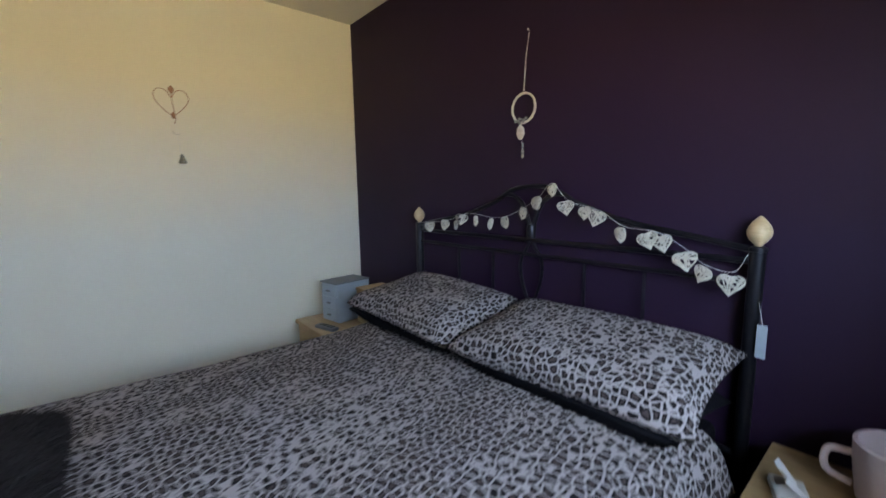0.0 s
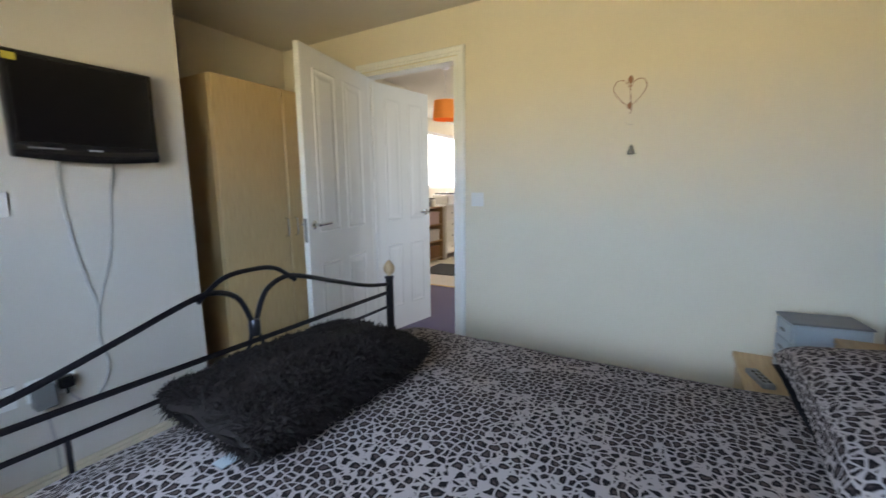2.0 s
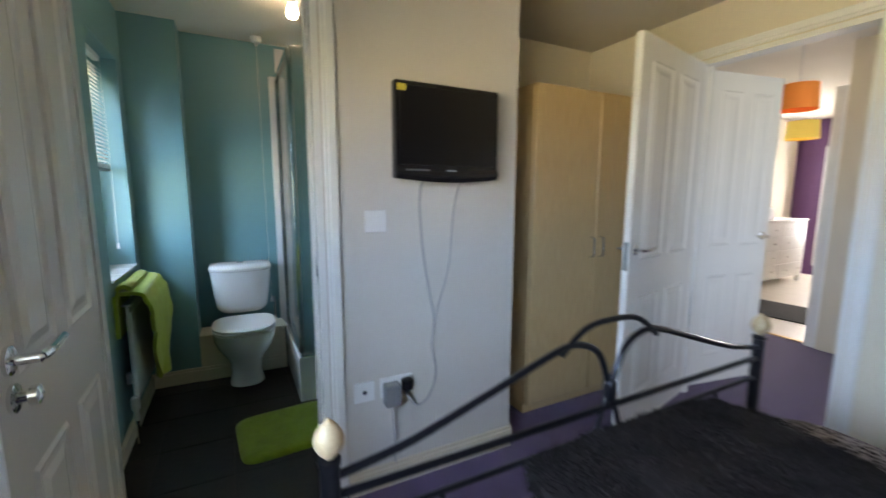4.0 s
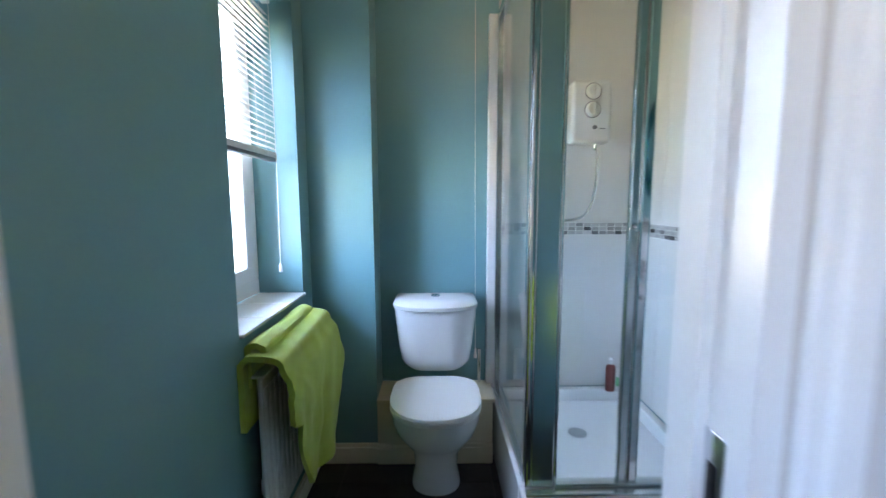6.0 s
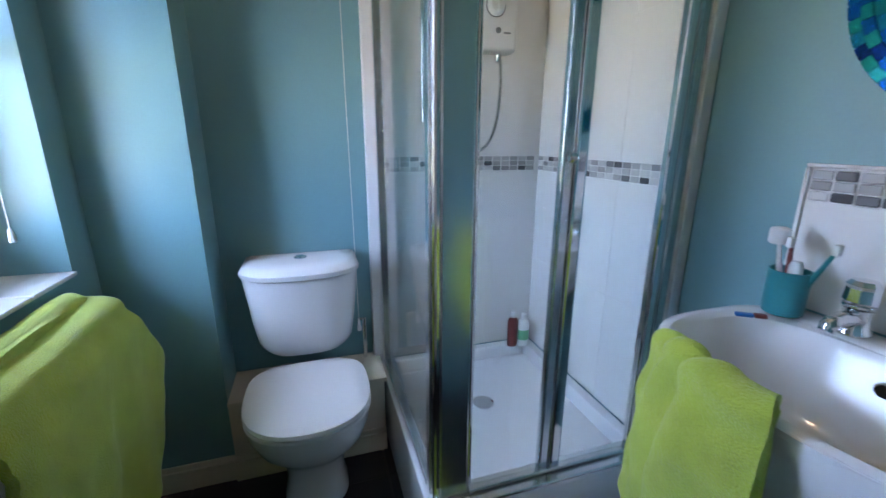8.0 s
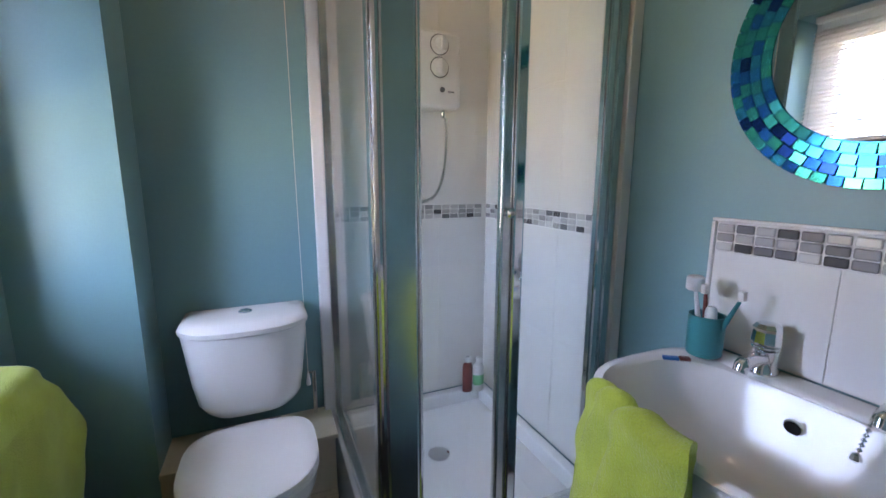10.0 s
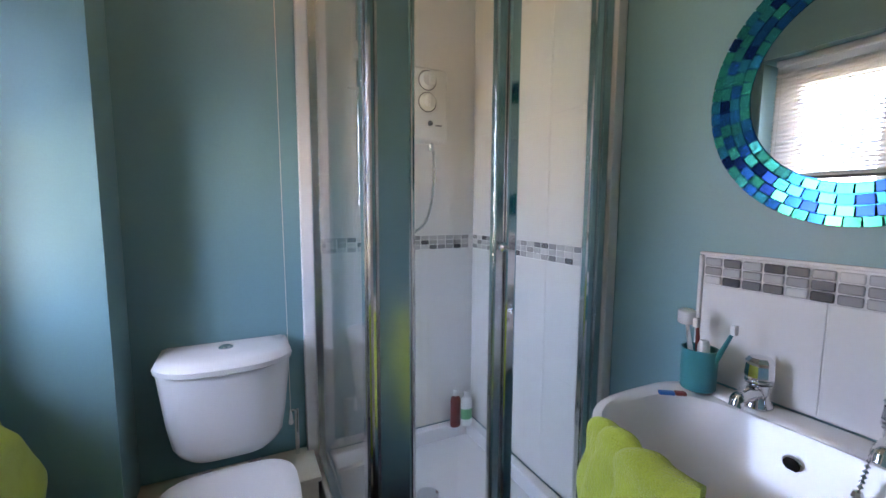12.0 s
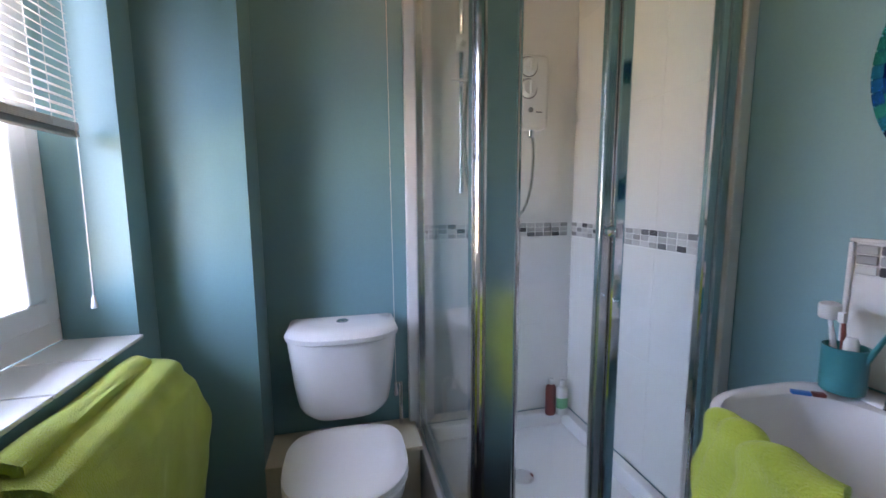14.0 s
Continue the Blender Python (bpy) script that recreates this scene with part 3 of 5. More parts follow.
def duvet_top(u, v):
    """u across the bed, v along it from head to foot."""
    s = -1 + 2 * u
    half = 0.80
    over = 0.30
    L = half + over
    a = abs(s) * L
    r = 0.11
    flat = half - r
    z = 0.577
    if a <= flat:
        x, dz = a, 0
    elif a <= flat + r * 1.57:
        t = (a - flat) / r
        x, dz = flat + r * math.sin(t), -r * (1 - math.cos(t))
    else:
        x, dz = half + 0.012, -r - (a - flat - r * 1.57)
    y = -1.02 + v * (BYF - 0.03 + 1.02)
    n = noise.noise((s * 2.2, y * 1.7, 0.3)) * 0.018 + noise.noise((s * 6, y * 5, 1.3)) * 0.007
    e = smoothstep(0.80, 1.0, v)
    z += dz * (1 - 0.1 * e) + n - 0.045 * max(0.0, s) - 0.06 * e ** 3
    if a > flat:
        x += 0.012 * math.sin(9 * y + 2 * s) * min(1, (a - flat) * 4)
    return (BXC + (x if s > 0 else -x), y, z)


duvet = thing("duvet", "leopard print duvet spread over the bed", "duvet")
part("cover", grid_surface(duvet_top, 70, 60, 0.03), LEOPARD, duvet, "", True)


def pillow_mesh(w, d, h, seed, pinch=0.35):
    def f(side):
        def g(u, v):
            x, y = 2 * u - 1, 2 * v - 1
            k = max(0.0, (1 - x ** 4) * (1 - y ** 4)) ** 0.42
            q = 1 - 0.05 * (1 - abs(y)) * (abs(x) > 0.8) - 0.0
            sag = noise.noise((x * 1.7 + seed, y * 1.7, seed)) * 0.10 + noise.noise((x * 5, y * 5 + seed, 2)) * 0.03
            pin = 1 - 0.06 * (1 - y * y) * x * x, 1 - 0.06 * (1 - x * x) * y * y
            return (x * w / 2 * pin[0], y * d / 2 * pin[1], side * h / 2 * k * (1 + sag * 2))
        return g
    bm = bmesh.new()
    for side in (1, -1):
        vs = [[bm.verts.new(f(side)(i / 22, j / 18)) for j in range(19)] for i in range(23)]
        for i in range(22):
            for j in range(18):
                bm.faces.new((vs[i][j], vs[i + 1][j], vs[i + 1][j + 1], vs[i][j + 1]))
    bmesh.ops.remove_doubles(bm, verts=bm.verts[:], dist=0.0005)
    return bm


for xc, sd in ((1.09, 1.0), (1.87, 4.0)):
    lo = thing("pillow", "black cotton pillow under a leopard print one", "pillow", (xc, -1.0, 0.592), "black pillows")
    o = part("cushion", pillow_mesh(0.74, 0.42, 0.115, sd + 7), BLACK_CLOTH, lo, "", True)
    o.matrix_local = pose(0, 0, 0.01, 6, 0, 0)
    hi = thing("pillow", "leopard print pillow leaning against the headboard", "pillow", (xc, -1.01, 0.682), "leopard pillows")
    o = part("cushion", pillow_mesh(0.79, 0.46, 0.165, sd), LEOPARD, hi, "", True)
    o.matrix_local = pose(0, 0, 0, -9, 0, 1.5 if xc < 1.3 else -2)


# ---- furry throw ----
def throw():
    t = thing("throw", "dark brown shaggy faux fur throw folded on the bed", "throw", (1.455, 0.470, 0.575), rz=-2)
    w, d, h = 0.68, 0.43, 0.135

    def shell(u, v):
        a, x = 2 * math.pi * u, 2 * v - 1
        end = max(0.0, 1 - abs(x) ** 5) ** 0.42
        cy, cz = math.cos(a), math.sin(a)
        yy = d / 2 * math.copysign(abs(cy) ** 0.6, cy) * (0.93 + 0.07 * end)
        zz = h / 2 + h / 2 * math.copysign(abs(cz) ** 0.7, cz) * end
        zz *= 1 + 0.25 * noise.noise((x * 2, cy, 5)) + 0.10 * noise.noise((x * 6, cy * 3, 2))
        return (x * w / 2 + 0.012 * noise.noise((cy * 3, cz * 3, 9)), yy, zz)
    bm = bmesh.new()
    nu, nv = 30, 26
    vs = [[bm.verts.new(shell(i / nu, j / nv)) for j in range(nv + 1)] for i in range(nu)]
    for i in range(nu):
        for j in range(nv):
            bm.faces.new((vs[i][j], vs[(i + 1) % nu][j], vs[(i + 1) % nu][j + 1], vs[i][j + 1]))
    part("fold", bm, FUR, t, "", True)
    rnd = random.Random(4)
    verts, faces = [], []
    for _ in range(42000):
        u, v = rnd.random(), rnd.uniform(0.004, 0.996)
        p, q, r = Vector(shell(u, v)), Vector(shell(u + 0.01, v)), Vector(shell(u, v + 0.01))
        nrm = (q - p).cross(r - p)
        nrm = nrm.normalized() if nrm.length > 0 else Vector((0, 0, 1))
        if nrm.dot(p - Vector((p.x * 0.7, 0, h / 2))) < 0:
            nrm = -nrm
        if p.z < 0.02:
            continue
        lean = Vector((rnd.uniform(-1, 1), rnd.uniform(-1, 1), rnd.uniform(-0.9, 0.3)))
        tip = p + (nrm * 0.6 + lean * 0.75) * rnd.uniform(0.010, 0.026)
        side = nrm.cross(lean).normalized() * 0.0016
        mid = p + (tip - p) * 0.5 + nrm * 0.004
        i = len(verts)
        verts += [p - side, p + side, mid + side * 0.8, mid - side * 0.8, tip]
        faces += [(i, i + 1, i + 2, i + 3), (i + 3, i + 2, i + 4)]
    me = bpy.data.meshes.new("pile")
    me.from_pydata([tuple(v) for v in verts], [], faces)
    me.materials.append(FUR)
    ob = new("fur", me)
    ob.parent = t
    tagged(ob, kind="stuff")


throw()
tag = thing("cloth_label", "small pale blue label of the throw on the duvet", "label", (1.11, 0.36, 0.59))
part("tab", box(-0.03, 0.03, -0.018, 0.018, 0, 0.004, 0.001), SILVERP, tag)


# ---- heart garland ----
def wicker_heart(size, seed):
    bm = bmesh.new()
    rnd = random.Random(seed)

    def edge(t):
        return Vector((0.030 * 16 * math.sin(t) ** 3 / 16, 0, 0.030 * (13 * math.cos(t) - 5 * math.cos(2 * t) - 2 * math.cos(3 * t) - math.cos(4 * t)) / 16)) * size
    out = [edge(2 * math.pi * k / 22) for k in range(22)]
    add_tube(bm, out, 0.0022 * size, 5, True)
    for _ in range(44):
        a, b = edge(rnd.uniform(0, 6.28)), edge(rnd.uniform(0, 6.28))
        if (a - b).length < 0.02:
            continue
        m = (a + b) / 2 + Vector((0, rnd.choice((-1, 1)) * 0.010 * size, 0))
        add_tube(bm, [a, (a + m) / 2 + (m - (a + b) / 2) * 0.3, m, (b + m) / 2 + (m - (a + b) / 2) * 0.3, b], 0.0017 * size, 4)
    return bm


garland = thing("heart_garland", "string of white wicker hearts draped on the headboard", "garland")
gy = BYH + 0.028
line = spline([(BX1 - 0.02, gy, 1.030), (2.107, gy, 1.040), (1.983, gy, 1.052), (1.861, gy, 1.090), (1.765, gy, 1.090), (1.672, gy, 1.078), (1.589, gy, 1.088), (1.489, gy, 1.130), (1.424, gy, 1.170), (1.360, gy + 0.004, 1.222), (1.289, gy, 1.155), (1.165, gy, 1.122), (1.075, gy, 1.070), (0.96, gy, 1.055), (0.871, gy, 1.005), (0.823, gy, 0.968), (0.751, gy, 0.955), (BX0 + 0.015, gy, 1.010)], 6)
part("string", tube(line, 0.0009, 5), CORD, garland)
for i, (x, z, tw, sz) in enumerate((
        (2.107, 1.013, 28, 0.95), (1.983, 1.029, 5, 0.95), (1.902, 1.033, -50, 0.85), (1.861, 1.062, 35, 1.0),
        (1.765, 1.061, -48, 0.9), (1.672, 1.049, -55, 0.95), (1.589, 1.060, -20, 0.95), (1.489, 1.102, -25, 0.9),
        (1.424, 1.143, -12, 0.95), (1.353, 1.193, -20, 0.9), (1.289, 1.127, 30, 1.0), (1.212, 1.110, -10, 0.9),
        (1.165, 1.093, 32, 1.05), (1.075, 1.041, -38, 0.95), (0.984, 1.027, 10, 1.05), (0.939, 1.022, 0, 1.0),
        (0.871, 0.973, 20, 1.1), (0.823, 0.938, -20, 0.95), (0.751, 0.919, 15, 1.1))):
    h = part("heart", wicker_heart(sz, i), WICKER, garland)
    h.matrix_local = pose(x, gy + 0.018, z + 0.004, random.uniform(-12, 12), random.uniform(-22, 22), tw)


# ---- wall hangings ----
def ring_hanging():
    r = thing("wall_hanging", "twig ring ornament hanging on a string on the purple wall", "ornament", (1.546, YP + 0.022, 1.54))
    part("string", tube([(-0.012, -0.018, 0.31), (-0.005, -0.006, 0.2), (0, 0, 0.062)], 0.0012, 5), CORD, r)
    part("nail", lathe([(0.003, 0), (0.003, 0.012), (0.005, 0.014)], (-0.012, -0.022, 0.31), 8, axis='y'), ALU, r)
    for k in range(3):
        pts = [((0.060 + 0.003 * math.sin(5 * a + 2 * k)) * math.cos(a), 0.003 * math.cos(4 * a + 2.1 * k), (0.060 + 0.003 * math.cos(5 * a + 2 * k)) * math.sin(a)) for a in (2 * math.pi * i / 32 for i in range(32))]
        part("ring", tube(pts, 0.0028, 5, True), WICKER, r)
    rnd = random.Random(3)
    for i in range(9):
        x = rnd.uniform(-0.02, 0.035)
        part("bead", lathe([(0.001, -0.007), (0.007, -0.003), (0.007, 0.003), (0.001, 0.007)], (x, 0.008, -0.052 + rnd.uniform(-0.01, 0.012)), 7), CRYSTAL, r)
    part("bow", lathe([(0.004, 0.03), (0.018, 0.01), (0.021, -0.01), (0.012, -0.028), (0.003, -0.034)], (0.012, 0.004, -0.095), 9, sy=0.5), WICKER, r)
    for z in (-0.155, -0.178, -0.197):
        part("drop", lathe([(0.001, -0.013), (0.007, -0.004), (0.006, 0.006), (0.001, 0.013)], (0.002, 0.0, z), 8), CRYSTAL, r)
    part("thread", tube([(0.008, 0.002, -0.12), (0.002, 0, -0.20)], 0.0007, 4), CORD, r)


def heart_hanging():
    h = thing("wall_hanging", "copper wire heart with a cut glass bell on the cream wall", "ornament", (XC - 0.012, -0.235, 1.66))
    for s in (1, -1):
        pts = spline([(0, 0, 0.045), (0, s * 0.025, 0.082), (0, s * 0.06, 0.085), (0, s * 0.078, 0.055), (0, s * 0.068, 0.02), (0, s * 0.03, -0.025), (0, 0, -0.045)], 6)
        part("wire", tube(pts, 0.0019, 6), TWIG, h)
    part("stem", tube(spline([(0, 0, 0.075), (0, -0.005, 0.0), (0, -0.012, -0.06), (0, -0.004, -0.085)], 5), 0.0022, 5), TWIG, h)
    for z, sz in ((0.085, 1.2), (-0.045, 1.0)):
        part("bow", lathe([(0.003, -0.016 * sz), (0.010 * sz, -0.006), (0.011 * sz, 0.006), (0.003, 0.018 * sz)], (-0.003, -0.002, z), 8, sx=0.5), TWIG, h)
    part("thread", tube([(0, -0.006, -0.08), (0, -0.02, -0.245)], 0.0006, 4), CORD, h)
    part("loop", tube(spline([(-0.004, 0.01, -0.125), (-0.006, -0.005, -0.14), (-0.004, -0.025, -0.138)], 5), 0.0018, 5), WICKER, h)
    part("bell", lathe([(0.003, 0.02), (0.010, 0.012), (0.011, 0.0), (0.018, -0.016), (0.021, -0.026), (0.016, -0.03)], (-0.012, -0.022, -0.262), 12), CRYSTAL, h)


ring_hanging()
heart_hanging()


# ---- night stands ----
def night_stand(at, w, d, h, label):
    n = thing("night_stand", label, "night stand", at)
    part("top", box(-w / 2 - 0.012, w / 2 + 0.012, -d / 2, d / 2 + 0.012, h - 0.024, h, 0.004), OAK, n)
    for s in (-1, 1):
        x = s * (w / 2 - 0.009)
        part("side_panel", box(x - 0.009, x + 0.009, -d / 2, d / 2 - 0.004, 0, h - 0.0245), OAK, n)
    part("back_panel", box(-w / 2 + 0.019, w / 2 - 0.019, -d / 2, -d / 2 + 0.01, 0.05, h - 0.025), OAK, n)
    dr = part("drawer", box(-w / 2 + 0.021, w / 2 - 0.021, d / 2 - 0.3, d / 2, h - 0.17, h - 0.03, 0.003), OAK, n)
    part("knob", lathe([(0.008, 0), (0.008, 0.012), (0.016, 0.018), (0.014, 0.026), (0.004, 0.028)], (0, d / 2, h - 0.1), 12, axis='y'), ALU, dr)
    part("shelf", box(-w / 2 + 0.019, w / 2 - 0.019, -d / 2 + 0.011, d / 2 - 0.01, 0.06, 0.08), OAK, n)


night_stand((2.66, -1.02, 0), 0.46, 0.50, 0.425, "light oak bedside table beyond the bed")
night_stand((0.44, -1.05, 0), 0.36, 0.42, 0.48, "light oak bedside table beside the headboard")

safe = thing("desk_cabinet", "silver grey plastic mini drawer cabinet on the bedside table", "cabinet", (2.72, -1.02, 0.425), rz=8)
part("body", box(-0.085, 0.085, -0.12, 0.115, 0, 0.235, 0.006), SILVERP, safe)
for i in range(3):
    z = 0.012 + i * 0.074
    f = part("drawer", box(-0.074, 0.074, 0.1152, 0.124, z, z + 0.068, 0.003), SILVERP, safe)
    part("pull", box(-0.020, 0.020, 0.1242, 0.131, z + 0.026, z + 0.038, 0.003), GREYP, f)
part("lid", box(-0.088, 0.088, -0.124, 0.126, 0.236, 0.244, 0.004), GREYP, safe)
wb = thing("wooden_box", "brown wooden box on the bedside table", "box", (2.53, -1.12, 0.425))
part("body", box(-0.07, 0.07, -0.09, 0.09, 0, 0.19, 0.004), OAK, wb)
part("lid", box(-0.073, 0.073, -0.093, 0.093, 0.191, 0.211, 0.004), OAK, wb)
rem = thing("remote_control", "dark grey remote control on the bedside table", "remote", (2.58, -0.82, 0.425), rz=15)
part("case", box(-0.08, 0.08, -0.024, 0.024, 0, 0.022, 0.008), GREYP, rem)
for i in range(4):
    for j in range(2):
        part("button", box(-0.06 + i * 0.03, -0.044 + i * 0.03, -0.014 + j * 0.018, -0.004 + j * 0.018, 0.0222, 0.0245), BLACKP, rem)

tub = thing("storage_tub", "pale pink plastic tub on the bedside table", "tub", (0.385, -1.13, 0.48))
part("bowl", lathe([(0.055, 0), (0.075, 0.02), (0.085, 0.10), (0.088, 0.15), (0.080, 0.152), (0.076, 0.10), (0.06, 0.02)], (0, 0, 0), 20), PINK, tub, "", True)
part("handle", tube(spline([(0.085, 0, 0.11), (0.125, 0.0, 0.10), (0.125, 0, 0.05), (0.08, 0, 0.035)], 6), 0.008, 7), PINK, tub)
tiss = thing("tissue_packet", "open cream tissue packet on the bedside table", "tissues", (0.555, -1.02, 0.48), rz=20)
part("packet", box(-0.035, 0.035, -0.05, 0.05, 0, 0.024, 0.009), CORD, tiss)
part("tissue", grid_surface(lambda u, v: (-0.02 + 0.04 * u + 0.01 * math.sin(6 * v), -0.03 + 0.06 * v, 0.022 + 0.055 * u * (1 - 0.4 * v)), 5, 5, 0.002), CORD, tiss)
sl = thing("swing_label", "pale paper label hanging from the headboard post", "label", (BX0 - 0.03, BYH + 0.025, 0.765))
part("tab", box(-0.012, 0.012, -0.001, 0.001, -0.045, 0.05), SILVERP, sl)
part("thread", tube([(0, 0, 0.05), (0.014, -0.01, 0.11)], 0.0008, 4), CORD, sl)


# ---- television wall ----
def television():
    t = thing("television", "small black flat television on a wall bracket", "television", (1.352, 1.50, 1.508), rz=0)
    part("cabinet", box(-0.233, 0.233, 0.0, 0.042, -0.182, 0.182, 0.01, 3), BLACKP, t)
    part("screen", box(-0.212, 0.212, -0.0015, -0.0002, -0.128, 0.164), SCREEN, t)
    part("speaker_bar", grid_surface(lambda u, v: (-0.225 + 0.45 * u, -0.014 * math.sin(math.pi * v), -0.182 - 0.014 * math.sin(math.pi * u) + 0.046 * v), 16, 6, 0.004), BLACKP, t, "", True)
    part("lettering", box(-0.195, -0.095, -0.0155, -0.0145, -0.152, -0.146), GREYP, t)
    part("sticker", box(-0.224, -0.188, -0.0022, -0.0016, 0.142, 0.166), STICKER, t, "small yellow paper sticker")
    part("badge", box(-0.022, 0.022, -0.0155, -0.0145, -0.152, -0.146), SILVERP, t)
    part("bracket", box(-0.05, 0.05, 0.043, YT - 1.50, -0.06, 0.06, 0.003), IRON, t)


television()


def wall_plate(at, face, w, h, label, kind, name):
    p = thing(name, label, kind, at)
    if face == 'y':
        part("plate", box(-w / 2, w / 2, -0.009, 0, -h / 2, h / 2, 0.003), PLASTIC, p)
        return p
    part("plate", box(-0.009, 0, -w / 2, w / 2, -h / 2, h / 2, 0.003), PLASTIC, p)
    return p


s = wall_plate((1.066, YT, 1.159), 'y', 0.088, 0.088, "white plastic light switch on the wall", "switch", "light_switch")
part("rocker", box(-0.014, 0.014, -0.014, -0.0092, -0.017, 0.017, 0.002), PLASTIC, s)
s = wall_plate((XC, 0.638, 1.128), 'x', 0.088, 0.088, "white plastic light switch beside the doorway", "switch", "light_switch")
part("rocker", box(-0.014, -0.0092, -0.010, 0.010, -0.017, 0.017, 0.002), PLASTIC, s)
s = wall_plate((1.004, YT, 0.452), 'y', 0.086, 0.086, "white aerial socket low on the wall", "socket", "aerial_socket")
part("outlet", lathe([(0.009, -0.009), (0.009, -0.014), (0.004, -0.016)], (0, 0, 0), 12, axis='y'), ALU, s)
s = wall_plate((1.145, YT, 0.452), 'y', 0.146, 0.086, "white double power socket low on the wall", "socket", "power_socket")
part("rocker", box(-0.045, -0.033, -0.013, -0.0092, 0.018, 0.036, 0.001), PLASTIC, s)
part("rocker", box(0.033, 0.045, -0.013, -0.0092, 0.018, 0.036, 0.001), PLASTIC, s)
ad = thing("power_adapter", "grey power adapter plugged into the socket", "adapter", (1.115, YT - 0.0095, 0.435))
part("case", box(-0.034, 0.034, -0.055, 0, -0.05, 0.045, 0.008), GREYP, ad)
pl = thing("mains_plug", "black mains plug in the socket", "plug", (1.185, YT - 0.0095, 0.46))
part("body", box(-0.024, 0.024, -0.036, 0, -0.026, 0.026, 0.01), BLACKP, pl)
part("strain_relief", tube([(0, -0.02, -0.024), (0, -0.02, -0.05)], 0.005, 7), BLACKP, pl)
cb = thing("television_cable", "pale cables hanging from the television to the sockets", "cable")
cy = YT - 0.006
part("cable", tube(spline([(1.25, 1.535, 1.335), (1.258, cy, 1.25), (1.27, cy, 1.05), (1.30, cy, 0.85), (1.325, cy, 0.72), (1.315, cy, 0.60), (1.335, cy, 0.47), (1.30, cy, 0.37), (1.24, cy - 0.01, 0.345), (1.185, YT - 0.03, 0.41)], 8), 0.0058, 6), CABLE, cb, "", True)
part("cable", tube(spline([(1.425, 1.535, 1.335), (1.42, cy, 1.2), (1.395, cy, 0.95), (1.345, cy, 0.78), (1.322, cy - 0.006, 0.70)], 8), 0.0042, 6), CABLE, cb, "", True)
part("cable", tube(spline([(1.115, YT - 0.03, 0.39), (1.12, YT - 0.025, 0.33), (1.13, YT - 0.024, 0.2), (1.13, YT - 0.024, 0.11)], 6), 0.0042, 6), CABLE, cb, "", True)


# ---- wardrobe ----
def wardrobe():
    w = thing("wardrobe", "tall beech effect wardrobe in the recess", "wardrobe", (1.985, 1.743, 0))
    W, D, H = 0.94, 0.58, 1.84
    part("carcass", box(0, W, 0.022, D, 0.06, H, 0.006), BEECH, w)
    part("plinth", box(0.01, W - 0.01, 0.05, D, 0, 0.0595), BEECH, w)
    for i in range(2):
        x0, x1 = i * W / 2 + 0.002, (i + 1) * W / 2 - 0.002
        d = part("door", box(x0, x1, 0, 0.0215, 0.07, H, 0.009, 3), BEECH, w)
        hx = x1 - 0.035 if i == 0 else x0 + 0.035
        part("handle", tube(spline([(hx, 0, 1.02), (hx, -0.028, 1.01), (hx, -0.03, 0.96), (hx, -0.028, 0.91), (hx, 0, 0.90)], 5), 0.005, 8), ALU, d, "", True)


wardrobe()


